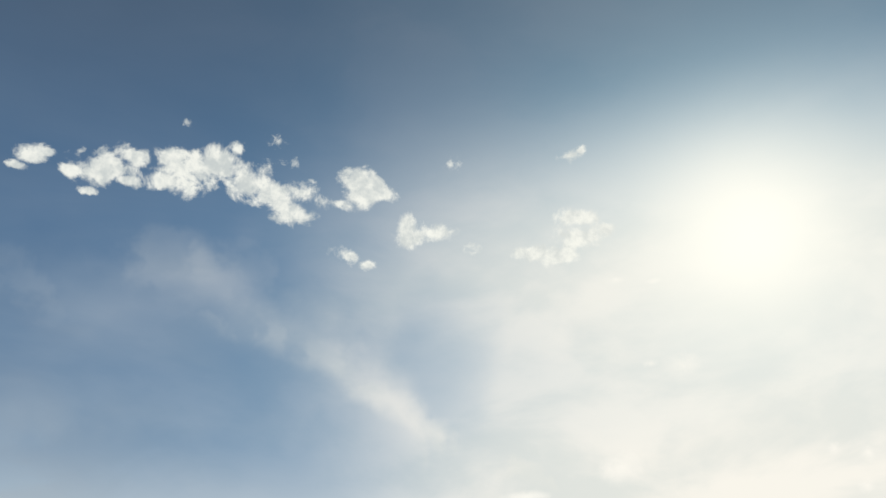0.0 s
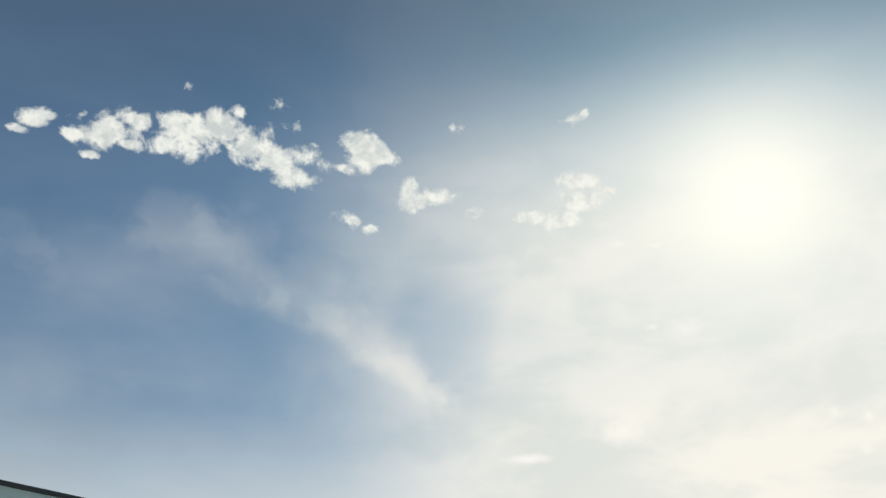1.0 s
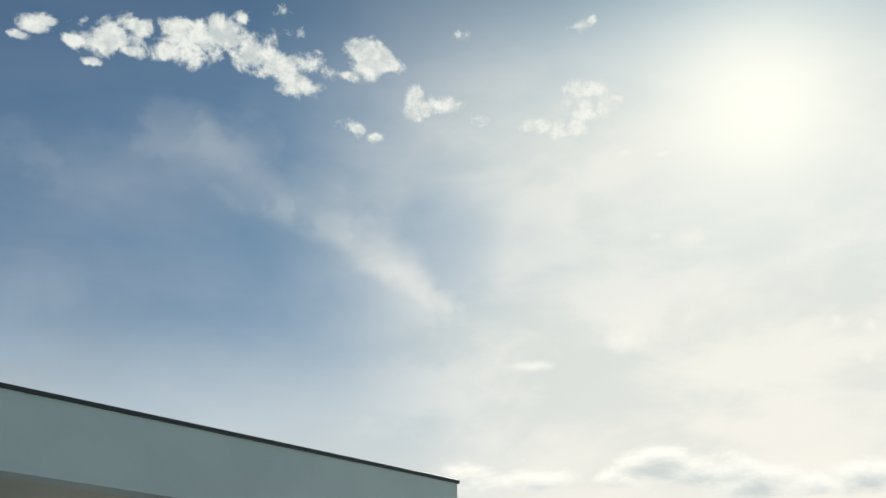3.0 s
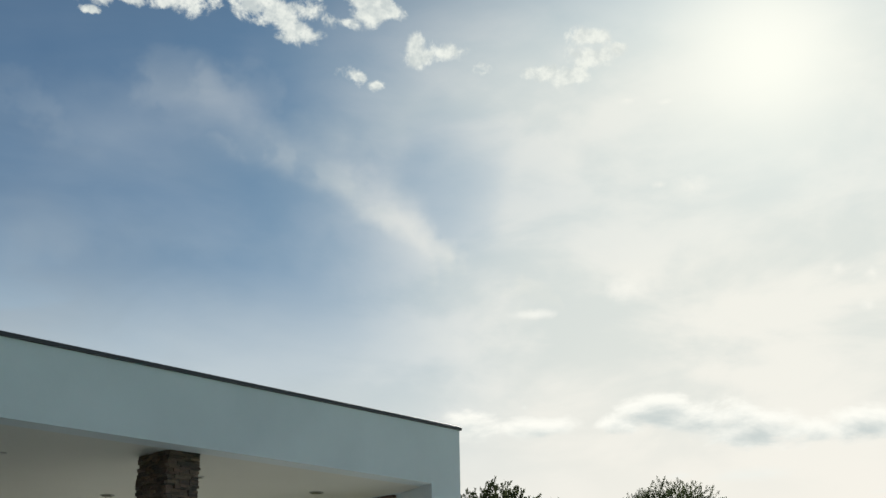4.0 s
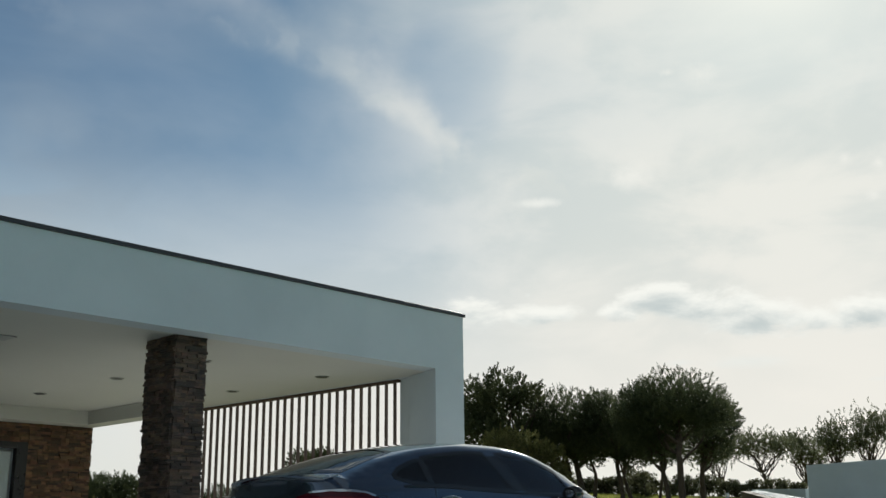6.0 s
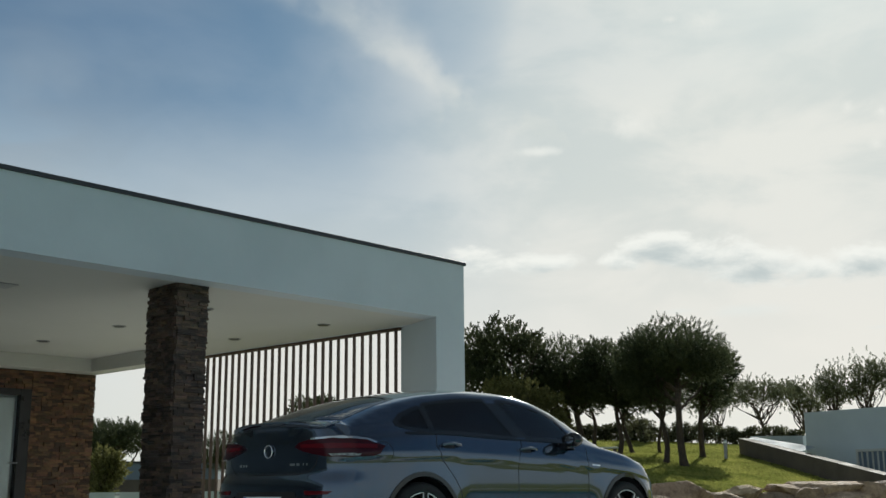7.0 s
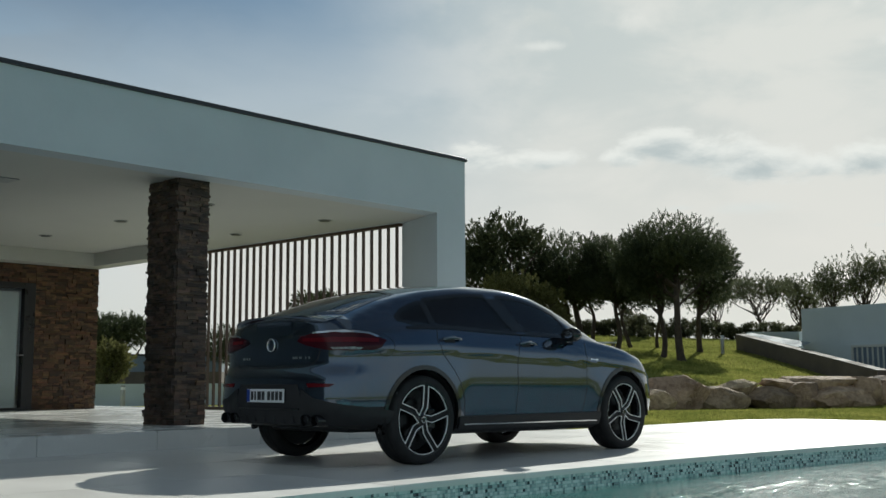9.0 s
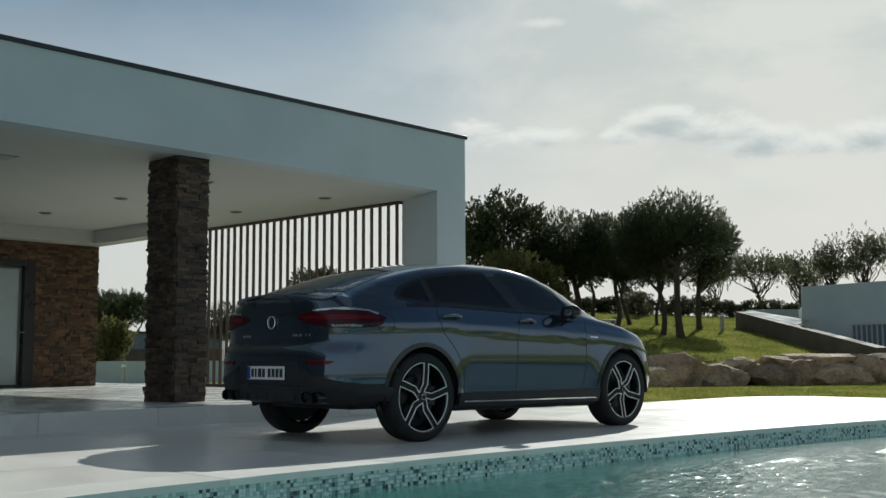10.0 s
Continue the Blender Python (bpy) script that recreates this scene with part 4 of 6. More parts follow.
def patch(place, low, high, out=0.004, inn=0.004, cols=24, rows=6, bm=None):
    """A thin shell over the skin between two 2-D curves (lists of points), placed by place(a, b, off)."""
    bm = bm or bmesh.new()
    la, ha = np.array(low, float), np.array(high, float)
    ul, uh = np.linspace(0, 1, len(la)), np.linspace(0, 1, len(ha))
    grid = {}
    for s_, off in ((0, out), (1, -inn)):
        for i in range(cols + 1):
            t = i / cols
            a = np.array([np.interp(t, ul, la[:, 0]), np.interp(t, ul, la[:, 1])])
            b = np.array([np.interp(t, uh, ha[:, 0]), np.interp(t, uh, ha[:, 1])])
            for j in range(rows + 1):
                p = a + (b - a) * j / rows
                grid[s_, i, j] = bm.verts.new(place(float(p[0]), float(p[1]), off))
    for s_ in (0, 1):
        for i in range(cols):
            for j in range(rows):
                bm.faces.new((grid[s_, i, j], grid[s_, i + 1, j], grid[s_, i + 1, j + 1], grid[s_, i, j + 1]))
    loop = [(i, 0) for i in range(cols)] + [(cols, j) for j in range(rows)] + [(i, rows) for i in range(cols, 0, -1)] + [(0, j) for j in range(rows, 0, -1)]
    for a, b in zip(loop, loop[1:] + loop[:1]):
        bm.faces.new((grid[0, a[0], a[1]], grid[0, b[0], b[1]], grid[1, b[0], b[1]], grid[1, a[0], a[1]]))
    return bm


def ribbon(place, line, width, out=0.002, inn=0.004, closed=False, step=0.03, bm=None):
    """A thin strip of constant width that follows a 2-D line over the skin."""
    bm = bm or bmesh.new()
    pts = [Vector(p) for p in line] + ([Vector(line[0])] if closed else [])
    dense = []
    for a, b in zip(pts, pts[1:]):
        k = max(1, int((b - a).length / step))
        dense += [a + (b - a) * i / k for i in range(k)]
    if not closed:
        dense.append(pts[-1])
    cnt = len(dense)
    rings = []
    for i, p in enumerate(dense):
        a = dense[(i - 1) % cnt] if closed or i else dense[0]
        b = dense[(i + 1) % cnt] if closed or i < cnt - 1 else dense[-1]
        t = (b - a).normalized() if (b - a).length > 1e-6 else Vector((1, 0))
        nrm = Vector((-t.y, t.x)) * width / 2
        rings.append([bm.verts.new(place(*(p + nrm * sgn), off)) for sgn, off in ((-1, -inn), (-1, out), (1, out), (1, -inn))])
    for i in range(cnt if closed else cnt - 1):
        a, b = rings[i], rings[(i + 1) % cnt]
        for j in range(4):
            bm.faces.new((a[j], a[(j + 1) % 4], b[(j + 1) % 4], b[j]))
    if not closed:
        bm.faces.new(rings[0])
        bm.faces.new(rings[-1][::-1])
    return bm


# window openings in side view: lower and upper curves
def rail_line(x):
    return float(spline(RAIL_X, RAIL_Z, np.array([x]))[0])


def belt_line(x):
    return float(spline(BELT_X, BELT_Z, np.array([x]))[0])


def window(b0, b1, t0, t1, drop=0.055, lift=0.022):
    lo = [(b0 + (b1 - b0) * i / 12, belt_line(b0 + (b1 - b0) * i / 12) + lift) for i in range(13)]
    hi = [(t0 + (t1 - t0) * i / 12, rail_line(t0 + (t1 - t0) * i / 12) - drop) for i in range(13)]
    return lo, hi


SIDE_WINDOWS = [([(-0.20, 1.225), (-0.06, 1.185), (0.10, 1.172), (0.165, 1.17)], [(-0.20, 1.235), (-0.10, 1.30), (0.03, 1.345), (0.165, 1.385)]),
                window(0.215, 1.26, 0.215, 1.02), window(1.42, 2.16, 1.20, 1.99)]


def inside(poly, x, z):
    odd = False
    for (x0, z0), (x1, z1) in zip(poly, poly[1:] + poly[:1]):
        if (z0 > z) != (z1 > z) and x < x0 + (z - z0) / (z1 - z0) * (x1 - x0):
            odd = not odd
    return odd


BACK_LOW, BACK_HIGH = [(-0.60, 0.60), (-0.66, 0.3), (-0.675, 0.0), (-0.66, -0.3), (-0.60, -0.60)], [(0.02, 0.50), (0.07, 0.25), (0.09, 0.0), (0.07, -0.25), (0.02, -0.50)]
SCREEN_LOW, SCREEN_HIGH = [(2.50, 0.66), (2.60, 0.3), (2.63, 0.0), (2.60, -0.3), (2.50, -0.66)], [(1.80, 0.54), (1.70, 0.25), (1.68, 0.0), (1.70, -0.25), (1.80, -0.54)]


def build_car():
    car = empty("parked_car")
    tagged(car, "dark graphite-blue coupe SUV parked beside the pool", "car")
    # body skin with openings for glass and wheels
    polys = [lo + hi[::-1] for lo, hi in SIDE_WINDOWS]
    tops = [BACK_LOW + BACK_HIGH[::-1], SCREEN_LOW + SCREEN_HIGH[::-1]]
    keep, under = [], []
    for f in SKIN_F:
        c = SKIN_V[list(f)].mean(0)
        if abs(c[1]) > 0.45 and min(math.hypot(c[0], c[2] - 0.373), math.hypot(c[0] - BASE, c[2] - 0.373)) < 0.434:
            continue
        if abs(c[1]) > 0.5 and c[2] > 1.1 and any(inside(p, c[0], c[2]) for p in polys):
            continue
        if c[2] > 1.15 and any(inside(p, c[0], c[1]) for p in tops):
            continue
        (under if c[2] < (0.36 if c[0] > -0.45 else 0.50) else keep).append(f)
    lower = bmesh.new()
    lower_v = {}
    for f in under:
        for i in f:
            if i not in lower_v:
                lower_v[i] = lower.verts.new(SKIN_V[i])
        lower.faces.new([lower_v[i] for i in f])
    me = bpy.data.meshes.new("body")
    me.from_pydata([tuple(v) for v in SKIN_V], [], keep)
    me.materials.append(paint)
    me.polygons.foreach_set("use_smooth", [True] * len(me.polygons))
    body = new("body", me)
    body.parent = car
    bm = bmesh.new()
    bm.from_mesh(me)
    bmesh.ops.delete(bm, geom=[v for v in bm.verts if not v.link_faces], context="VERTS")
    bmesh.ops.recalc_face_normals(bm, faces=bm.faces[:])
    bm.to_mesh(me)
    bm.free()

    part("lower_cladding", lower, trim_black, body, "black plastic lower body", smooth=True, angle=60)

    for side in (-1, 1):
        def flank(a, b, off, side=side):
            return on_side(a, b, off, side)

        for k, (lo, hi) in enumerate(SIDE_WINDOWS):
            pane = part("side_window", patch(flank, lo, hi, -0.002, 0.006), front_glass if k == 2 else car_glass, car, "tinted side window", smooth=True)
            pane.visible_shadow = False
        for lo, hi in SIDE_WINDOWS:
            part("window_trim", ribbon(flank, lo + hi[::-1], 0.034, 0.003, 0.006, closed=True), gloss_black, body, smooth=True)
        part("pillar_cover", patch(flank, [(1.275, 1.15), (1.405, 1.148)], [(1.035, 1.455), (1.185, 1.465)], 0.004, 0.006, 6, 8), gloss_black, body, smooth=True)
        part("pillar_cover", patch(flank, [(0.17, 1.17), (0.21, 1.17)], [(0.17, 1.385), (0.21, 1.40)], 0.004, 0.006, 3, 8), gloss_black, body, smooth=True)
        beltline = [(x, belt_line(x) + 0.006) for x in np.linspace(-0.15, 2.2, 30)]
        part("belt_strip", ribbon(flank, beltline, 0.016, 0.007, 0.004), gloss_black, body, smooth=True)
        # wheel arches
        for cx in (0.0, BASE):
            arc = [(cx + 0.440 * math.cos(a), 0.373 + 0.440 * math.sin(a)) for a in np.linspace(radians(-14), radians(194), 44)]
            # the lip is body colour; gloss black here stands for its shade
            part("arch_lip_shade", ribbon(flank, arc, 0.038, 0.006, 0.03, step=0.02), gloss_black, body, "wheel arch lip, black in place of shade", smooth=True)
            bm = bmesh.new()
            ring = [(cx + 0.425 * math.cos(a), 0.373 + 0.425 * math.sin(a)) for a in np.linspace(radians(-6), radians(186), 30)]
            va = [[bm.verts.new((x, side * y, z)) for x, z in ring] for y in (0.93, 0.52)]
            for i in range(29):
                bm.faces.new((va[0][i], va[0][i + 1], va[1][i + 1], va[1][i]))
            bm.faces.new(va[1])
            part("wheel_well", bm, trim_black, body)
        # shut lines, sill, strip
        front = [(1.315, 1.135), (1.30, 1.06), (1.245, 0.98), (1.22, 0.87), (1.225, 0.60), (1.20, 0.40), (1.16, 0.355)]
        rear = [(0.20, 1.15), (0.17, 1.05), (0.23, 0.93), (0.36, 0.80), (0.45, 0.68), (0.50, 0.54), (0.51, 0.40), (0.60, 0.365)]
        wing = [(2.27, 1.085), (2.255, 0.95), (2.25, 0.60), (2.20, 0.42), (2.12, 0.36)]
        for line in (front, rear, wing):
            part("shut_line", ribbon(flank, line, 0.007, 0.0012, 0.003), trim_black, body)
        fuel = [(-0.42 + 0.085 * math.cos(a), 0.985 + 0.085 * math.sin(a)) for a in np.linspace(0, 2 * math.pi, 24, endpoint=False)]
        if side < 0:
            part("fuel_flap", ribbon(flank, fuel, 0.004, 0.001, 0.003, closed=True), trim_black, body)
        part("sill_panel", patch(flank, [(0.44, 0.285), (2.46, 0.275)], [(0.44, 0.392), (2.46, 0.388)], 0.018, 0.02, 30, 4), trim_black, body, smooth=True)
        part("sill_strip", ribbon(flank, [(0.50, 0.325), (2.40, 0.308)], 0.010, 0.026, 0.0), chrome, body, "bright sill strip")
        # handles
        for hx, hz in ((0.34, 1.055), (1.37, 1.035)):
            bm = bmesh.new()
            pts = [on_side(hx + d, hz + 0.006 * math.cos(d * 14), 0.012 + 0.022 * max(0, 1 - (d / 0.125) ** 2) ** 0.5, side) for d in np.linspace(-0.12, 0.12, 13)]
            rings = []
            for p in pts:
                rings.append([bm.verts.new(p + Vector((0, side * 0.009 * math.cos(a), 0.014 * math.sin(a)))) for a in np.linspace(0, 2 * math.pi, 8, endpoint=False)])
            for a, b in zip(rings, rings[1:]):
                for j in range(8):
                    bm.faces.new((a[j], a[(j + 1) % 8], b[(j + 1) % 8], b[j]))
            bm.faces.new(rings[0])
            bm.faces.new(rings[-1])
            handle = part("door_handle", bm, paint, car, smooth=True)
            # flat black patch: the shade of the handle's hollow, without a hollow
            part("handle_recess_shade", patch(flank, [(hx - 0.08, hz - 0.028), (hx + 0.05, hz - 0.028)], [(hx - 0.08, hz + 0.02), (hx + 0.05, hz + 0.02)], 0.0015, 0.003, 6, 3), trim_black, handle)
        badge = [(2.31, 0.905), (2.43, 0.900)]
        part("wing_badge", ribbon(flank, badge, 0.014, 0.003, 0.002), chrome, body, "small bright side badge")
        part("character_line", ribbon(flank, [(0.62, 0.405), (1.4, 0.40), (2.15, 0.41)], 0.012, 0.006, 0.01), paint, body)
        # mirror
        mirror = empty("door_mirror")
        mirror.parent = car
        bm = bmesh.new()
        bmesh.ops.create_uvsphere(bm, u_segments=24, v_segments=16, radius=1.0)
        for v in bm.verts:
            c = v.co
            sx = 0.085 if c.x < 0 else 0.13
            v.co = Vector((1.91 + max(-0.6, c.x) * sx * 0.9, side * (1.01 + c.y * 0.105), 1.135 + c.z * 0.070 * (1 - 0.12 * c.y * side)))
        part("mirror_shell", bm, gloss_black, mirror, smooth=True)
        bm = bmesh.new()
        bmesh.ops.create_uvsphere(bm, u_segments=24, v_segments=12, radius=1.0)
        for v in bm.verts:
            v.co = Vector((1.8675 + v.co.x * 0.006, side * 1.012 + v.co.y * 0.066, 1.135 + v.co.z * 0.042))
        part("mirror_glass", bm, chrome, mirror)
        bm = box_bm(1.88, side * 0.86, 1.05, 1.98, side * 0.97, 1.09, 0.012, 2)
        part("mirror_foot", bm, gloss_black, mirror, smooth=True)
        # tail lamps
        def corner(a, b, off, side=side):
            return on_corner(a, b, off, side)

        low = [(-0.375, 1.030), (-0.30, 0.995), (-0.21, 0.972), (-0.10, 0.950), (0.10, 0.948), (0.255, 0.952), (0.315, 0.972), (0.350, 1.022)]
        high = [(-0.37, 1.036), (-0.335, 1.066), (-0.23, 1.090), (-0.10, 1.094), (0.10, 1.090), (0.21, 1.082), (0.285, 1.057), (0.352, 1.028)]
        tail = part("tail_light", patch(corner, low, high, 0.016, 0.01, 40, 8), lamp_dark_red, car, "smoked red wraparound tail light", smooth=True, angle=50)
        part("lamp_band", patch(corner, [(-0.32, 1.026), (-0.05, 1.012), (0.29, 1.008)], [(-0.32, 1.050), (-0.05, 1.052), (0.29, 1.040)], 0.020, 0.002, 24, 3), lamp_red, tail, "bright red lamp band", smooth=True)
        part("clear_lens", patch(corner, [(-0.06, 0.956), (0.15, 0.955)], [(-0.075, 0.974), (0.175, 0.972)], 0.020, 0.002, 16, 3), lamp_clear, tail, "clear reversing lens", smooth=True)
        part("lamp_brow", ribbon(corner, high[2:7], 0.014, 0.022, 0.0), chrome, tail)
        part("reflector", patch(corner, [(-0.27, 0.650), (-0.09, 0.655)], [(-0.285, 0.684), (-0.045, 0.678)], 0.010, 0.004, 16, 3), lamp_red, car, "slim red bumper reflector", smooth=True)
        skirt_hi = [(-0.34, 0.64), (-0.225, 0.565), (-0.065, 0.53), (0.09, 0.505), (0.32, 0.478), (0.42, 0.455)]
        skirt_lo = [(-0.34, 0.375), (-0.2, 0.37), (0.0, 0.36), (0.2, 0.355), (0.34, 0.355), (0.42, 0.36)]
        part("bumper_skirt", patch(corner, skirt_lo, skirt_hi, 0.008, 0.012, 30, 8), trim_black, body, "black lower rear bumper", smooth=True)
        for ex in (0.50, 0.63):
            bm = bmesh.new()
            for r0, r1 in ((0.052, 0.044),):
                prof = [(-0.925, r0), (-0.932, r0 - 0.004), (-0.925, r1), (-0.82, r1), (-0.70, r1 * 0.9), (-0.70, r0), (-0.925, r0)]
                rings = [[bm.verts.new((px_, side * (ex + 1.08 * rr * math.cos(a)), 0.385 + 0.9 * rr * math.sin(a))) for a in np.linspace(0, 2 * math.pi, 24, endpoint=False)] for px_, rr in prof[:-1]]
                for a, b in zip(rings, rings[1:] + rings[:1]):
                    for j in range(24):
                        bm.faces.new((a[j], a[(j + 1) % 24], b[(j + 1) % 24], b[j]))
            part("exhaust_tip", bm, gloss_black, car, "round dark exhaust tailpipe", smooth=True)

    # tail: lid outline, diffuser, plate, emblem, badges, spoiler
    part("lid_shut_line", ribbon(on_tail, [(-0.60, 1.06), (-0.615, 0.97), (-0.58, 0.88), (-0.50, 0.825), (-0.35, 0.812), (0.35, 0.812), (0.50, 0.825), (0.58, 0.88), (0.615, 0.97), (0.60, 1.06)], 0.008, 0.001, 0.003), trim_black, body)
    part("diffuser", patch(on_tail, [(-0.52, 0.36), (0.52, 0.36)], [(-0.40, 0.675), (0.40, 0.675)], 0.004, 0.01, 30, 10), trim_black, body, "black rear diffuser panel", smooth=True)
    for y in (-0.33, -0.20, -0.07, 0.07, 0.20, 0.33):
        part("diffuser_fin", box_bm(-0.915, y - 0.006, 0.36, -0.74, y + 0.006, 0.43, 0.003), trim_black, body)
    part("diffuser_bar", ribbon(on_tail, [(-0.42, 0.475), (0.42, 0.475)], 0.016, 0.012, 0.004), gloss_black, body, smooth=True)
    part("underbody", box_bm(-0.50, -0.56, 0.27, 3.2, 0.56, 0.38, 0.05, 3), trim_black, body)
    plate = empty("number_plate")
    plate.parent = car
    part("plate_sheet", box_bm(-0.957, -0.26, 0.525, -0.949, 0.26, 0.637, 0.002), plate_white, plate, "white number plate with plain dark bars")
    part("plate_band", box_bm(-0.959, 0.215, 0.528, -0.956, 0.257, 0.634), plate_blue, plate, "blue band")
    for y0, y1 in ((0.165, 0.200), (0.125, 0.150), (0.055, 0.105), (0.005, 0.045), (-0.075, -0.035), (-0.130, -0.090), (-0.185, -0.145), (-0.240, -0.200)):
        part("plate_bar", box_bm(-0.9585, y0, 0.545, -0.956, y1, 0.617), plate_ink, plate)
    part("lid_panel", patch(on_tail, [(-0.27, 0.845), (0.27, 0.845)], [(-0.30, 0.955), (0.30, 0.955)], -0.001, 0.004, 16, 4), paint, body)
    bm = bmesh.new()
    c = on_tail(0.0, 1.005, 0.012)
    rings = []
    for a in np.linspace(0, 2 * math.pi, 32, endpoint=False):
        mid = Vector((c.x, 0.052 * math.cos(a), 1.005 + 0.052 * math.sin(a)))
        out = Vector((0, math.cos(a), math.sin(a)))
        rings.append([bm.verts.new(mid + out * 0.006 * math.cos(b) + Vector((0.008 * math.sin(b), 0, 0))) for b in np.linspace(0, 2 * math.pi, 8, endpoint=False)])
    for a, b in zip(rings, rings[1:] + rings[:1]):
        for j in range(8):
            bm.faces.new((a[j], a[(j + 1) % 8], b[(j + 1) % 8], b[j]))
    emblem = part("emblem_ring", bm, chrome, car, "plain bright round emblem", smooth=True)
    bm = cylinder_bm(0.048, 0.048, 0.006, 28, m=Matrix.Translation((c.x + 0.006, 0, 1.005)) @ pose(0, 0, 0, 0, 90, 0))
    part("emblem_disc", bm, paint, emblem, smooth=True)
    for y0, y1 in ((-0.28, -0.345), (-0.36, -0.40), (-0.44, -0.455), (-0.48, -0.50), (0.44, 0.40), (0.385, 0.36), (0.345, 0.32)):
        part("badge_bar", ribbon(on_tail, [(y0, 0.893), (y1, 0.893)], 0.020, 0.004, 0.002), chrome, body)
    # spoiler lip, growing out of the tail edge
    bm = bmesh.new()
    rings = []
    for y in np.linspace(-0.64, 0.64, 41):
        f = abs(y) / 0.64
        r = max(0.02, 1 - f ** 3.5)
        edge = on_tail(float(y), 1.175 - 0.015 * f).x
        deck = on_top(edge + 0.10, float(y))
        lip = deck.z - 0.004 + 0.012 * r
        rings.append([bm.verts.new(p) for p in (on_top(edge + 0.17, float(y), 0.002), deck + Vector((0, 0, 0.003 + 0.006 * r)), (edge + 0.02, y, lip + 0.004), (edge - 0.05 * r, y, lip + 0.006 * r),
                                                (edge - 0.055 * r, y, lip - 0.006), (edge - 0.035 * r, y, lip - 0.022), (edge + 0.02, y, lip - 0.05), (edge + 0.12, y, lip - 0.06))])
    for a, b in zip(rings, rings[1:]):
        for j in range(8):
            bm.faces.new((a[j], a[(j + 1) % 8], b[(j + 1) % 8], b[j]))
    bm.faces.new(rings[0])
    bm.faces.new(rings[-1][::-1])
    part("spoiler", bm, paint, car, "slim boot lid spoiler", smooth=True, angle=45)
    # glass front and back
    for name, lo, hi in (("rear_window", BACK_LOW, BACK_HIGH), ("windscreen", SCREEN_LOW, SCREEN_HIGH)):
        pane = part(name, patch(on_top, lo, hi, -0.002, 0.006, 30, 14), front_glass if name == "windscreen" else car_glass, car, "dark tinted glass", smooth=True)
        pane.visible_shadow = False
        part("screen_trim", ribbon(on_top, lo + hi[::-1], 0.05, 0.003, 0.006, closed=True), gloss_black, body, smooth=True)
    # cabin
    cabin = empty("cabin")
    cabin.parent = car
    part("cabin_floor", box_bm(-0.55, -0.70, 0.40, 2.45, 0.70, 0.62, 0.03), cabin_dark, cabin)
    part("parcel_shelf", box_bm(-0.62, -0.66, 1.02, -0.05, 0.66, 1.06, 0.01), cabin_dark, cabin)
    part("dashboard", box_bm(2.0, -0.70, 0.70, 2.45, 0.70, 1.03, 0.06, 3), cabin_dark, cabin, smooth=True)
    for sx, tilt_, ys in ((1.02, -14, (-0.38, 0.38)), (0.10, -20, (-0.36, 0.36))):
        for y in ys:
            bm = box_bm(-0.07, -0.24, 0.0, 0.07, 0.24, 0.60, 0.05, 3)
            bmesh.ops.transform(bm, matrix=pose(sx, y, 0.62, 0, tilt_, 0), verts=bm.verts)
            part("seat_back", bm, cabin_dark, cabin, smooth=True)
            bm = box_bm(-0.045, -0.13, 0.63, 0.045, 0.13, 0.80, 0.04, 3)
            bmesh.ops.transform(bm, matrix=pose(sx, y, 0.62, 0, tilt_, 0), verts=bm.verts)
            part("headrest", bm, cabin_dark, cabin, smooth=True)
    bm = bmesh.new()
    rings = []
    wheel_m = pose(1.80, 0.38, 0.98, 0, 65, 0)
    for a in np.linspace(0, 2 * math.pi, 28, endpoint=False):
        rings.append([bm.verts.new(wheel_m @ Vector(((0.185 + 0.014 * math.cos(b)) * math.cos(a), (0.185 + 0.014 * math.cos(b)) * math.sin(a), 0.014 * math.sin(b)))) for b in np.linspace(0, 2 * math.pi, 8, endpoint=False)])
    for a, b in zip(rings, rings[1:] + rings[:1]):
        for j in range(8):
            bm.faces.new((a[j], a[(j + 1) % 8], b[(j + 1) % 8], b[j]))
    part("steering_wheel", bm, cabin_dark, cabin, smooth=True)
    bm = cylinder_bm(0.011, 0.011, 0.003, 16, m=Matrix.Translation(on_side(-0.32, 0.60, 0.001)) @ pose(0, 0, 0, 90, 0, 0))
    part("park_sensor", bm, trim_black, body)

    # nose: lamps and grille
    def on_nose(y, z, off=0.0):
        hit = SKIN.ray_cast(Vector((5.0, y, z)), Vector((-1, 0, 0)))
        p = hit[0] if hit[0] else Vector((3.6, y, z))
        nrm = hit[1] if hit[0] and hit[1].x > 0 else (-hit[1] if hit[0] else Vector((1, 0, 0)))
        return p + nrm * off

    for side in (-1, 1):
        part("headlight", patch(lambda a, b, off, side=side: on_nose(side * a, b, off), [(0.52, 0.66), (0.80, 0.68)], [(0.50, 0.73), (0.83, 0.765)], 0.008, 0.006, 16, 4), lamp_clear, car, "clear slim headlight", smooth=True)
    part("grille", patch(on_nose, [(-0.40, 0.46), (0.40, 0.46)], [(-0.45, 0.70), (0.45, 0.70)], 0.006, 0.01, 20, 6), gloss_black, car, "black front grille", smooth=True)

    # wheels
    def lathe(profile, segments, bm=None):
        """Turns (radius, y) points about the y axis."""
        bm = bm or bmesh.new()
        rings = []
        for a in np.linspace(0, 2 * math.pi, segments, endpoint=False):
            rings.append([bm.verts.new((r * math.cos(a), y, r * math.sin(a))) for r, y in profile])
        for a, b in zip(rings, rings[1:] + rings[:1]):
            for j in range(len(profile) - 1):
                bm.faces.new((a[j], a[j + 1], b[j + 1], b[j]))
        return bm

    def bar(bm, pts, width, y0, y1):
        """A flat bar along a line in the wheel's plane."""
        rings = []
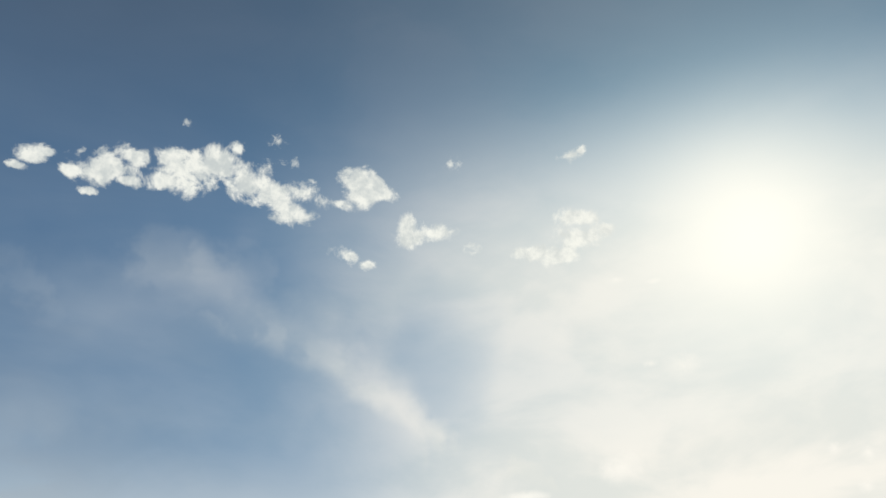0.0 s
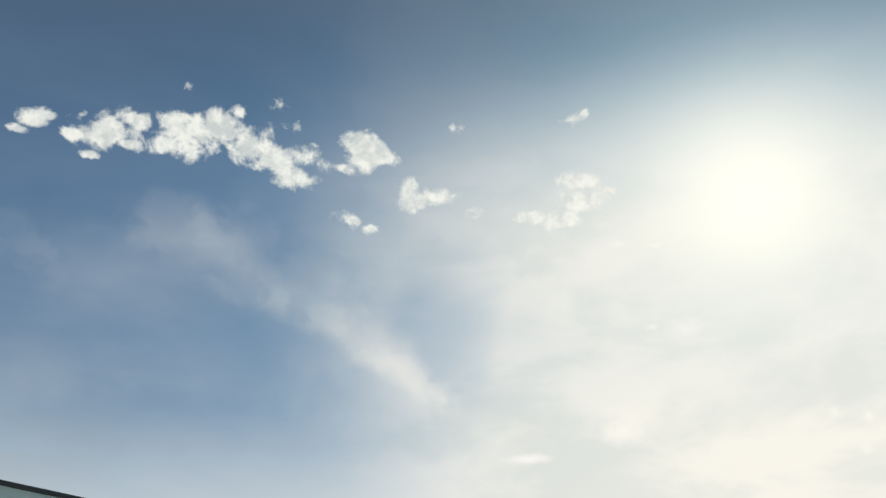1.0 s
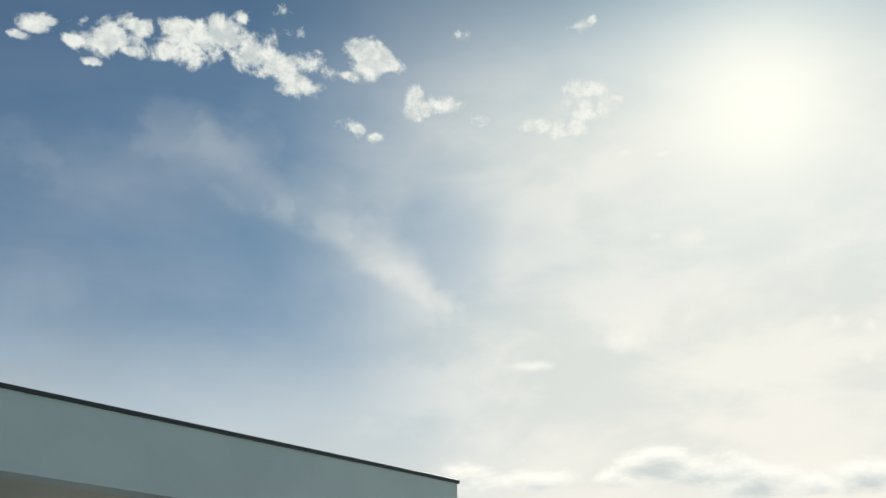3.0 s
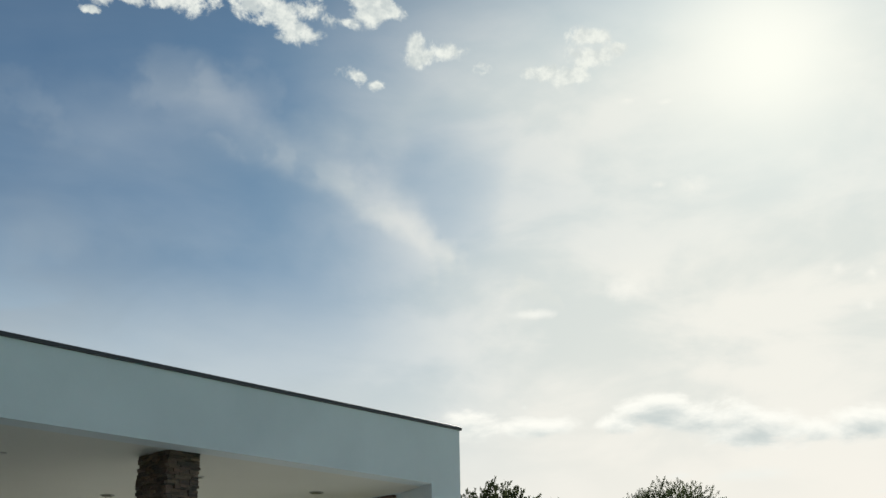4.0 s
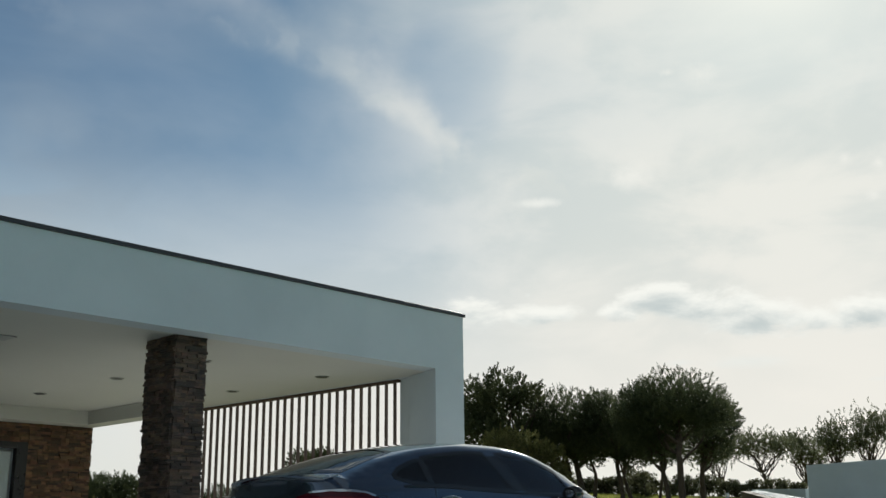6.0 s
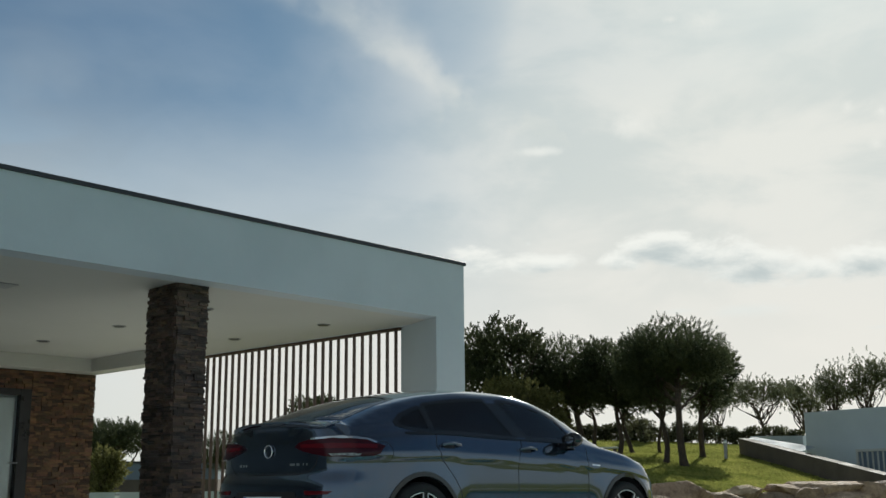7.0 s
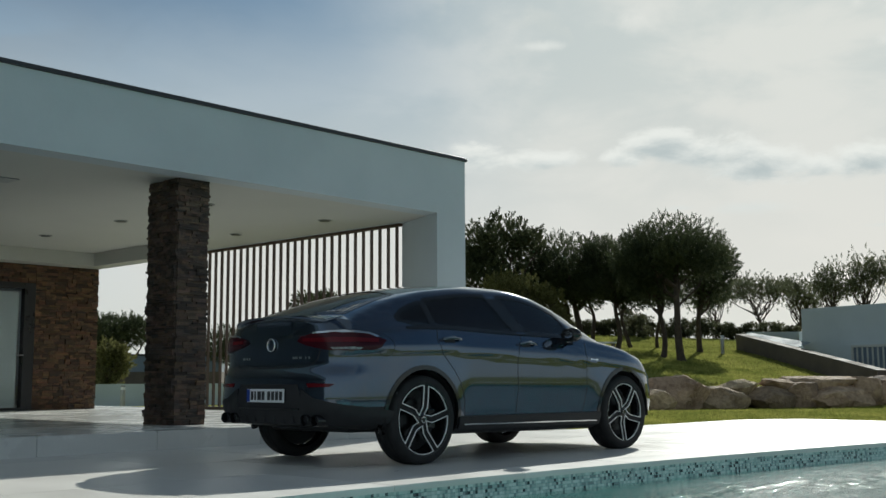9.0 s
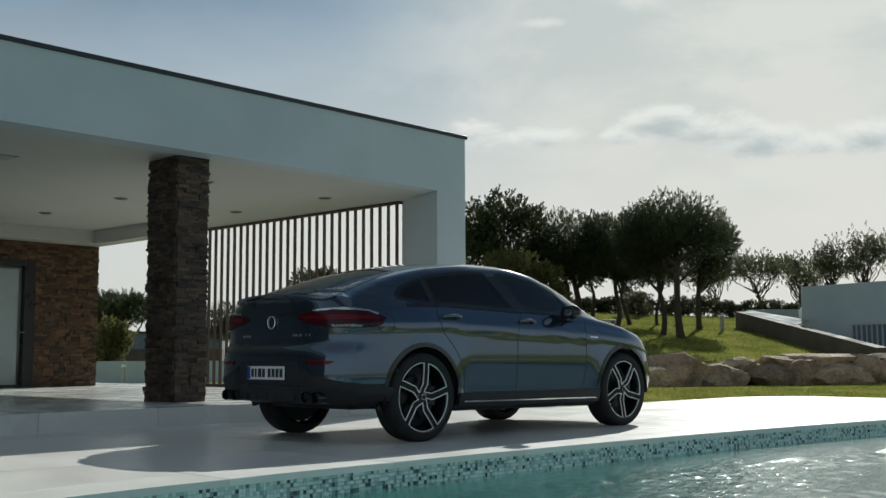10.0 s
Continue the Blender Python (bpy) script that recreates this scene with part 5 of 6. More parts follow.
        for i, p in enumerate(pts):
            a, b = Vector(pts[max(0, i - 1)]), Vector(pts[min(len(pts) - 1, i + 1)])
            t = (b - a).normalized()
            nrm = Vector((-t.y, t.x)) * width / 2
            p = Vector(p)
            dy = 0.024 * (1 - min(1.0, p.length / 0.25)) ** 1.0
            rings.append([bm.verts.new((q.x, y + dy, q.y)) for q, y in ((p - nrm, y0), (p + nrm, y0), (p + nrm * 0.9, y1), (p - nrm * 0.9, y1))])
        for a, b in zip(rings, rings[1:]):
            for j in range(4):
                bm.faces.new((a[j], a[(j + 1) % 4], b[(j + 1) % 4], b[j]))
        bm.faces.new(rings[0])
        bm.faces.new(rings[-1][::-1])

    def build_wheel(side, at, turn):
        """The outer face looks to -y before it is turned for its side."""
        w = empty("wheel", pose(*at, 0, 0, 0 if side < 0 else 180))
        w.parent = car
        m = pose(0, 0, 0, 0, -turn if side < 0 else turn, 0)
        tyre = [(0.288, -0.112), (0.305, -0.124), (0.330, -0.128), (0.353, -0.121), (0.368, -0.102), (0.373, -0.072), (0.3735, -0.06), (0.366, -0.056), (0.366, -0.048), (0.374, -0.044), (0.374, -0.006),
                (0.366, -0.003), (0.366, 0.003), (0.374, 0.006), (0.374, 0.044), (0.366, 0.048), (0.366, 0.056), (0.3735, 0.06), (0.373, 0.072), (0.368, 0.102), (0.353, 0.121), (0.330, 0.128), (0.305, 0.124), (0.288, 0.112)]
        part("tyre", lathe(tyre, 72), rubber, w, "black road tyre", smooth=True)
        rim = part("rim", lathe([(0.290, -0.112), (0.298, -0.119), (0.300, -0.117), (0.292, -0.105), (0.280, -0.09), (0.272, -0.03), (0.265, 0.08), (0.290, 0.112)], 72), gloss_black, w, "black alloy rim with machined edges", smooth=True)
        part("rim_edge", lathe([(0.2945, -0.1205), (0.3005, -0.1215), (0.3015, -0.117), (0.2945, -0.116), (0.2945, -0.1205)], 72), gloss_black, rim)
        for k in range(5):
            a = radians(72 * k)
            v_, u_ = Vector((math.cos(a), math.sin(a))), Vector((math.sin(a), -math.cos(a)))
            a2 = radians(72 * (k - 1))
            v2, u2 = Vector((math.cos(a2), math.sin(a2))), Vector((math.sin(a2), -math.cos(a2)))
            bm = bmesh.new()
            bar(bm, [u_ * -0.012 + v_ * 0.03, u_ * 0.012 + v_ * 0.065, u_ * 0.034 + v_ * 0.105, u_ * 0.034 + v_ * 0.20, u_ * 0.034 + v_ * 0.286], 0.046, -0.072, -0.100)
            bmesh.ops.transform(bm, matrix=m, verts=bm.verts)
            part("spoke", bm, rubber, rim, "satin black spoke")
            # the opening between this spoke and the next, with its bright machined edge
            inner = u_ * 0.024 + v_ * 0.043
            first_ = [inner, u_ * 0.060 + v_ * 0.102, u_ * 0.061 + v_ * 0.19, u_ * 0.061 + v_ * 0.279]
            last_ = [u2 * 0.008 + v2 * 0.2865, u2 * 0.008 + v2 * 0.19, u2 * 0.006 + v2 * 0.108, inner]
            a0, a1 = math.atan2(first_[-1].y, first_[-1].x), math.atan2(last_[0].y, last_[0].x)
            sweep = (a0 - a1) % (2 * math.pi)
            arc_ = [Vector((math.cos(a0 - sweep * i / 12), math.sin(a0 - sweep * i / 12))) * 0.2862 for i in range(13)]
            bm = bmesh.new()
            for line in (first_, arc_, last_):
                bar(bm, line, 0.0056, -0.104, -0.1140)
            bmesh.ops.transform(bm, matrix=m, verts=bm.verts)
            part("spoke_edge", bm, machined, rim, "bright machined spoke edge")
        part("hub", lathe([(0.0, -0.112), (0.026, -0.112), (0.030, -0.108), (0.032, -0.095), (0.060, -0.088), (0.064, -0.06), (0.0, -0.06)], 32), gloss_black, rim, smooth=True)
        part("hub_ring", lathe([(0.0225, -0.1135), (0.0255, -0.114), (0.0255, -0.111), (0.0225, -0.111), (0.0225, -0.1135)], 32), chrome, rim)
        # disc darkened and a black backing added, so no light shows through the wheel
        part("brake_disc", lathe([(0.07, -0.02), (0.185, -0.02), (0.185, 0.012), (0.07, 0.012)], 48), steel_disc, w, smooth=True)
        part("black_backing", lathe([(0.0, 0.04), (0.262, 0.04), (0.262, 0.055), (0.0, 0.055)], 40), trim_black, w)
        bm = box_bm(0.11, -0.055, -0.08, 0.20, 0.02, 0.09, 0.015, 2)
        part("brake_caliper", bm, gloss_black, w)
        return w

    build_wheel(-1, (0.0, -0.822, 0.373), 18)
    build_wheel(-1, (BASE, -0.822, 0.373), 61)
    build_wheel(1, (0.0, 0.825, 0.373), 40)
    build_wheel(1, (BASE, 0.825, 0.373), 20)
    car.matrix_basis = pose(6.681, 7.341, 0.0, 0, 0, -1.944)
    return car


car = build_car()


# ---- trees ----
def tube(verts, faces, pts, radii, sides=8):
    """Adds a tapered round tube along points."""
    k0 = len(verts)
    for i, p in enumerate(pts):
        t = (pts[min(i + 1, len(pts) - 1)] - pts[max(i - 1, 0)]).normalized()
        a = t.orthogonal().normalized()
        b = t.cross(a)
        for j in range(sides):
            w = 2 * math.pi * j / sides
            verts.append(p + (a * math.cos(w) + b * math.sin(w)) * radii[i])
    for i in range(len(pts) - 1):
        for j in range(sides):
            a, b = k0 + i * sides + j, k0 + i * sides + (j + 1) % sides
            faces.append((a, b, b + sides, a + sides))


def bent(a, b, rnd, wobble, steps=7, sag=0.0):
    """A crooked line from a to b."""
    side = Vector((rnd.uniform(-1, 1), rnd.uniform(-1, 1), rnd.uniform(-0.3, 0.3))) * wobble
    curl = Vector((rnd.uniform(-1, 1), rnd.uniform(-1, 1), 0)) * wobble * 0.5
    return [a.lerp(b, i / steps) + side * math.sin(math.pi * i / steps) + curl * math.sin(2.6 * math.pi * i / steps) + Vector((0, 0, sag * math.sin(math.pi * i / steps))) for i in range(steps + 1)]


def leaves(clumps, size, per, long, seed, sprig=False):
    """Small blades scattered round clump centres (centre, radius), or along short sprigs (foot, radius, way)."""
    g = np.random.default_rng(seed)
    c = np.array([x[0] for x in clumps], float)
    r = np.array([x[1] for x in clumps], float)
    cnt = len(c) * per
    idx = np.repeat(np.arange(len(c)), per)
    d = g.normal(size=(cnt, 3))
    d /= np.linalg.norm(d, axis=1)[:, None]
    if sprig:
        way = np.array([x[2] for x in clumps], float)
        u = g.random(cnt) ** 0.8
        p = c[idx] + way[idx] * u[:, None] + d * (r[idx] * (1.15 - u) * g.random(cnt) ** 0.5)[:, None]
        unit = way / np.linalg.norm(way, axis=1)[:, None]
        along = unit[idx] * 0.9 + g.normal(size=(cnt, 3)) * 0.45
    else:
        p = c[idx] + d * (r[idx] * g.random(cnt) ** 0.45)[:, None] * np.array([1, 1, 0.75])
        along = d * 0.6 + g.normal(size=(cnt, 3)) * 0.6 + np.array([0, 0, 0.35])
    along /= np.linalg.norm(along, axis=1)[:, None]
    cross = np.cross(along, g.normal(size=(cnt, 3)))
    cross /= np.linalg.norm(cross, axis=1)[:, None]
    s = size * g.uniform(0.6, 1.3, cnt)[:, None]
    blade = np.stack([p - cross * s * 0.5 / long, p + along * s, p + along * s * 0.3 + cross * s * 0.6 / long], 1)
    verts = blade.reshape(-1, 3)
    me = bpy.data.meshes.new("crown")
    me.vertices.add(len(verts))
    me.vertices.foreach_set("co", verts.ravel())
    me.loops.add(cnt * 3)
    me.loops.foreach_set("vertex_index", np.arange(cnt * 3))
    me.polygons.add(cnt)
    me.polygons.foreach_set("loop_start", np.arange(cnt) * 3)
    me.update(calc_edges=True)
    return me


def tree(name, label, spot, lobes, seed, trunk_r, look_="pine", lean=0.0, fork=None, foliage=None):
    """lobes: offsets of the crown's ellipsoids from the foot, with half width and half height."""
    rnd = random.Random(seed)
    x, y = spot
    if look_ == "pine":
        lobes = [(a, b, c - 0.35, d * 1.06, e * 1.25) for a, b, c, d, e in lobes]
    t = empty(name, pose(x, y, float(hill(x, y)) - 0.04))
    tagged(t, label, "tree")
    verts, faces = [], []
    main = max(lobes, key=lambda q: q[3] * q[4])
    fork_z = (fork if fork else 0.62) * (main[2] - main[4] * 0.3)
    pine = look_ == "pine"
    top = Vector((main[0] * 0.45, main[1] * 0.45, fork_z))
    if pine:
        top = Vector((main[0] * 0.8, main[1] * 0.8, main[2] - main[4] * 0.1))
    stem = bent(Vector((0, 0, -0.1)), top, rnd, 0.10 + lean, 10)
    tube(verts, faces, stem, [trunk_r * (1.35 if i == 0 else 1.0 - 0.55 * i / 10) for i in range(11)], 10)
    tips = []
    for ox, oy, oz, rx, rz in lobes:
        for _ in range({"pine": 4, "leaf": 5, "thin": 7}[look_]):
            a = rnd.uniform(0, 2 * math.pi)
            end = Vector((ox + rx * 0.7 * math.cos(a) * rnd.random() ** 0.5, oy + rx * 0.7 * math.sin(a) * rnd.random() ** 0.5, oz + rz * rnd.uniform(-0.35, 0.55)))
            start = stem[rnd.choice((5, 6, 7, 7, 8) if pine else (7, 8, 10, 10))]
            limb = bent(start, end, rnd, 0.16 * (end - start).length, 7)
            tube(verts, faces, limb, [trunk_r * 0.42 * (1 - 0.82 * i / 7) for i in range(8)], 6)
            tips.append(end)
            for _ in range(3):
                s0 = limb[rnd.choice((3, 4, 5))]
                e2 = s0 + Vector((rnd.uniform(-1, 1) * rx * 0.5, rnd.uniform(-1, 1) * rx * 0.5, rnd.uniform(0.1, 0.8) * rz))
                twig = bent(s0, e2, rnd, 0.1, 4)
                tube(verts, faces, twig, [trunk_r * 0.17 * (1 - 0.8 * i / 4) for i in range(5)], 4)
                tips.append(e2)
    wood = mesh_object("trunk", verts, faces, bark_mat, True)
    wood.parent = t
    clumps = []
    if look_ == "thin":
        for ox, oy, oz, rx, rz in lobes:
            for _ in range(int(190 * (0.5 + rx * rz * 1.5))):
                v = Vector((rnd.gauss(0, 0.5), rnd.gauss(0, 0.5), rnd.gauss(0, 0.45)))
                way = Vector((rnd.gauss(0, 0.5), rnd.gauss(0, 0.5), 1)).normalized() * rnd.uniform(0.10, 0.28)
                clumps.append(((ox + v.x * rx, oy + v.y * rx, oz + v.z * rz), rnd.uniform(0.04, 0.09), tuple(way)))
    else:
        for ox, oy, oz, rx, rz in lobes:
            for _ in range(int((560 if pine else 300) * (0.35 + rx * rz * 1.5))):
                v = Vector((rnd.gauss(0, 1), rnd.gauss(0, 1), rnd.gauss(0, 1))).normalized() * rnd.random() ** 0.42
                if pine and v.z < -0.3:
                    v.z *= 0.75
                lump = 0.95 + 0.06 * math.sin(5.1 * v.x + 2 * ox) * math.sin(4.3 * v.y + oz) + 0.05 * math.sin(9 * v.z + 7 * v.x)
                v *= lump
                out = Vector((v.x / rx, v.y / rx, v.z / rz + (0.5 if pine else 1.1)))
                way = (out.normalized() + Vector((rnd.gauss(0, 0.32), rnd.gauss(0, 0.32), rnd.gauss(0, 0.22)))).normalized() * rnd.uniform(0.08, 0.26)
                clumps.append(((ox + v.x * rx, oy + v.y * rx, oz + v.z * rz), rnd.uniform(0.035, 0.075), tuple(way)))
    for e in tips:
        clumps.append((tuple(e), 0.09, (rnd.gauss(0, 0.1), rnd.gauss(0, 0.1), 0.28)))
    size, per, long = {"pine": (0.066, 44, 6.0), "leaf": (0.075, 28, 2.2), "thin": (0.06, 34, 2.4)}[look_]
    me = leaves(clumps, size, per, long, seed, True)
    me.materials.append(foliage or (leaf_mat if look_ == "leaf" else needle_mat))
    crown = new("crown", me)
    crown.parent = t
    return t


PINES = [
    ((31.5, 18.6), 0.135, 0.55, [(-0.44, -0.1, 3.93, 1.63, 1.02), (0.08, -0.63, 3.65, 1.15, 0.78), (-1.0, 0.52, 3.74, 1.02, 0.83)]),
    ((31.8, 19.5), 0.10, 0.5, [(-0.4, 0.0, 2.62, 0.85, 0.5), (-0.52, 0.07, 3.25, 1.05, 0.9), (-0.93, 0.46, 3.64, 0.76, 0.76)]),
    ((35.5, 20.2), 0.11, 0.6, [(-0.1, -0.3, 2.55, 0.9, 0.5), (-0.1, -0.39, 3.30, 1.05, 0.80), (0.28, -0.83, 3.59, 0.62, 0.62)]),
    ((32.6, 21.9), 0.10, 0.55, [(-0.32, -0.12, 3.0, 1.21, 1.10), (-0.69, 0.22, 3.51, 0.81, 0.77), (0.3, -0.5, 2.3, 0.7, 0.5)]),
    ((32.5, 23.2), 0.14, 0.5, [(-0.71, 0.3, 3.18, 1.34, 1.07), (-1.27, 0.91, 3.08, 0.82, 0.82), (-0.12, -0.27, 2.56, 0.93, 0.92)]),
    ((33.0, 24.1), 0.12, 0.5, [(-0.56, 0.24, 2.35, 1.48, 0.84)]),
    ((18.8, 32.9), 0.14, 0.5, [(0.24, -0.56, 2.72, 1.03, 0.49), (-0.19, -0.06, 2.44, 0.84, 0.75), (0.62, -0.97, 2.75, 0.56, 0.38), (-0.1, -0.1, 1.75, 0.8, 0.55)]),
    ((27.9, 37.9), 0.14, 0.5, [(-0.46, 0.21, 2.51, 0.96, 0.72), (0.2, -0.48, 2.38, 0.96, 0.77), (0.84, -1.19, 2.5, 0.72, 0.6)]),
]
PINES += [((34.2, 22.3), 0.085, 0.5, [(-0.2, 0.1, 2.5, 0.9, 0.5), (0.3, -0.3, 2.9, 0.7, 0.5)]), ((35.4, 21.9), 0.07, 0.5, [(0.1, -0.1, 2.35, 0.8, 0.45)]),
          ((34.6, 24.3), 0.09, 0.5, [(-0.2, 0.2, 2.3, 0.9, 0.55)])]
for i, (spot, r, fork, lobes) in enumerate(PINES):
    tree("pine_tree", "dark umbrella pine with a dense rounded crown on the lawn", spot, lobes, 100 + i, r, "pine", 0.13, fork)
LEAFY = [
    ((30.0, 24.9), 0.12, [(-0.26, -0.27, 3.74, 0.97, 0.91), (-0.84, 0.39, 3.44, 0.81, 0.91), (0.32, -0.88, 3.63, 0.61, 0.61), (-0.35, 0.02, 2.43, 1.42, 1.01), (-0.92, 0.6, 2.63, 0.61, 1.01)]),
    ((28.7, 22.9), 0.08, [(-0.26, 0.01, 1.84, 0.95, 0.8), (0.35, -0.6, 1.55, 0.68, 0.72), (-0.67, 0.41, 2.12, 0.68, 0.53), (0.64, -0.84, 1.08, 0.42, 0.34)]),
    ((17.4, 30.0), 0.06, [(-0.11, 0.01, 1.34, 0.45, 0.65), (0.14, -0.27, 1.42, 0.31, 0.38), (-0.05, 0.0, 0.6, 0.42, 0.6)]),
    ((28.7, 34.1), 0.10, [(-0.3, -0.14, 3.8, 0.64, 0.5), (0.24, -0.74, 3.87, 0.55, 0.46), (0.0, -0.3, 3.0, 0.8, 0.7)]),
]
for i, (spot, r, lobes) in enumerate(LEAFY):
    tree("leafy_tree", "dark green broad-leaved tree with an uneven crown", spot, lobes, 200 + i, r, "leaf", 0.0, 0.55, lit_shrub_mat if i in (1, 2) else None)
SPARSE = [
    ((48.4, 24.3), [(-0.23, -0.05, 2.6, 1.35, 0.6), (-0.95, 0.77, 2.33, 1.22, 0.65), (0.43, -0.72, 2.33, 0.81, 0.54)]),
    ((51.7, 23.7), [(-0.21, -0.02, 2.39, 0.9, 0.73), (-0.53, 0.26, 2.81, 0.84, 0.51), (0.2, -0.4, 1.97, 0.68, 0.56)]),
    ((48.8, 21.0), [(-0.16, -0.16, 2.84, 0.73, 0.73), (-0.39, 0.17, 2.32, 0.62, 0.52), (0.16, -0.4, 2.19, 0.57, 0.47)]),
    ((49.9, 19.8), [(-0.26, -0.08, 3.19, 0.78, 0.78), (0.19, -0.55, 3.06, 0.73, 0.83), (-0.47, 0.26, 2.42, 0.57, 0.57)]),
    ((50.9, 18.7), [(-0.16, -0.17, 3.16, 0.83, 0.94)]),
    ((48.9, 26.8), [(-0.21, -0.02, 2.32, 0.84, 0.73), (-0.67, 0.52, 2.04, 0.68, 0.62)]),
]
for i, (spot, lobes) in enumerate(SPARSE):
    tree("sparse_tree", "thin-crowned tree with open crooked branches beyond the bank", spot, lobes, 300 + i, 0.075, "thin", 0.05, 0.5, thin_mat)


def hedge(name, label, line, tall, wide, seed, per=46, size=0.09):
    """A clipped row of shrub along a plan line."""
    rnd = random.Random(seed)
    e = empty(name)
    tagged(e, label, "hedge")
    clumps, verts, faces = [], [], []
    for (x0, y0), (x1, y1) in zip(line, line[1:]):
        length = math.hypot(x1 - x0, y1 - y0)
        for k in range(int(length / 0.05)):
            f = rnd.random()
            x, y = x0 + (x1 - x0) * f + rnd.uniform(-wide, wide), y0 + (y1 - y0) * f + rnd.uniform(-wide, wide)
            base = float(hill(x, y))
            crest = tall * (0.86 + 0.22 * math.sin(x * 1.7) * math.sin(y * 2.3 + x))
            for _ in range(2):
                clumps.append(((x, y, base + crest * rnd.uniform(0.1, 1.0)), rnd.uniform(0.12, 0.24)))
            if k % 2 == 0:
                foot = Vector((x, y, base - 0.05))
                tube(verts, faces, bent(foot, foot + Vector((rnd.uniform(-.1, .1), rnd.uniform(-.1, .1), crest * 0.8)), rnd, 0.05, 3), [0.018, 0.014, 0.01, 0.005], 4)
    stems = mesh_object("stems", verts, faces, bark_mat)
    stems.parent = e
    tagged(stems, "thin dark stems inside the shrub", kind="stuff")
    me = leaves(clumps, size * 1.1, int(per * 1.3), 1.6, seed)
    me.materials.append(hedge_mat)
    f = new("foliage", me)
    f.parent = e
    return e


hedge("hedge", "low dark hedge along the crest of the lawn", [(34.5, 29.0), (38.0, 26.7), (42.2, 23.7), (45.0, 20.6)], 0.85, 0.35, 41)
hedge("round_shrub", "rounded dark shrub at the crest of the lawn", [(38.2, 24.9), (38.7, 24.5)], 1.05, 0.45, 43, 60)
hedge("hedge", "clipped garden hedge beyond the porch", [(15.0, 44.0), (22.0, 42.5), (33.0, 40.0)], 1.2, 0.4, 44, 40, 0.12)


# ---- boulders along the foot of the bank ----
def boulder(at, size, seed, turn):
    rnd = random.Random(seed)
    bm = bmesh.new()
    bmesh.ops.create_icosphere(bm, subdivisions=4, radius=1.0)
    off = Vector((rnd.uniform(0, 50), rnd.uniform(0, 50), rnd.uniform(0, 50)))
    planes = [Vector((rnd.uniform(-1, 1), rnd.uniform(-1, 1), rnd.uniform(-0.6, 1))).normalized() for _ in range(16)]
    cuts = [rnd.uniform(0.80, 1.08) for _ in planes]
    for v in bm.verts:
        c = v.co.normalized()
        s = max(abs(c.x), abs(c.y), abs(c.z))
        p = c * (0.14 + 0.86 / s)
        for q, d in zip(planes, cuts):
            over = p.dot(q) - d
            if over > 0:
                p = p - q * over
        p += c * 0.07 * noise.noise(c * 2.0 + off) + c * 0.035 * noise.noise(c * 7 + off) + c * 0.022 * noise.noise(c * 18 + off)
        v.co = Vector((p.x * size[0], p.y * size[1], p.z * size[2]))
    ob = part("boulder", bm, rock_mat, None, smooth=True, angle=13)
    ob.matrix_basis = pose(*at, rnd.uniform(-4, 4), rnd.uniform(-4, 4), turn)
    return tagged(ob, "large rough tan boulder at the foot of the lawn bank", "boulder", "boulder row")


# x, y, half length, half depth, half height, lift
ROCKS = [(18.6, 15.9, 0.70, 0.5, 0.34, 0), (19.9, 15.3, 0.66, 0.5, 0.32, 0), (21.2, 14.75, 0.72, 0.5, 0.36, 0), (22.45, 14.2, 0.58, 0.45, 0.31, 0),
         (23.75, 14.15, 0.72, 0.5, 0.47, 0), (25.0, 13.7, 0.82, 0.5, 0.33, 0), (26.35, 12.9, 0.80, 0.5, 0.33, 0), (25.75, 13.6, 0.50, 0.4, 0.22, 0.38),
         (27.75, 11.85, 0.92, 0.5, 0.34, 0), (27.75, 12.35, 0.95, 0.45, 0.17, 0.56), (26.75, 12.95, 0.50, 0.4, 0.13, 0.56), (28.75, 11.45, 0.42, 0.4, 0.40, 0.12),
         (29.6, 10.95, 0.72, 0.5, 0.42, 0), (30.9, 10.25, 0.80, 0.5, 0.40, 0), (32.1, 9.6, 0.70, 0.5, 0.36, 0), (33.4, 9.0, 0.75, 0.5, 0.36, 0),
         (24.5, 14.5, 0.5, 0.4, 0.25, 0.25), (22.9, 14.8, 0.45, 0.4, 0.22, 0.22), (29.9, 11.4, 0.6, 0.4, 0.2, 0.5), (27.0, 12.45, 0.5, 0.4, 0.36, 0.05)]
for i, (x, y, a, b, c, lift) in enumerate(ROCKS):
    boulder((x, y, c * 0.82 - 0.10 + lift), (a * 1.08, b * 1.05, c * 1.06), 500 + i, -26 + random.Random(i).uniform(-9, 9))


# ---- garden lights ----
def bollard(x, y):
    e = empty("bollard_light", pose(x, y, float(hill(x, y))))
    part("post", cylinder_bm(0.065, 0.065, 0.56, 24, m=pose(0, 0, 0.28)), bollard_grey, e, smooth=True)
    part("lens", cylinder_bm(0.055, 0.055, 0.07, 24, m=pose(0, 0, 0.595)), plate_white, e, "frosted lamp ring", smooth=True)
    part("cap", cylinder_bm(0.068, 0.06, 0.05, 24, m=pose(0, 0, 0.655)), bollard_grey, e, smooth=True)
    return tagged(e, "short grey garden bollard light on the lawn", "bollard light", "garden bollards")


for x, y in ((35.57, 19.33), (41.0, 25.0), (15.0, 25.2)):
    bollard(x, y)


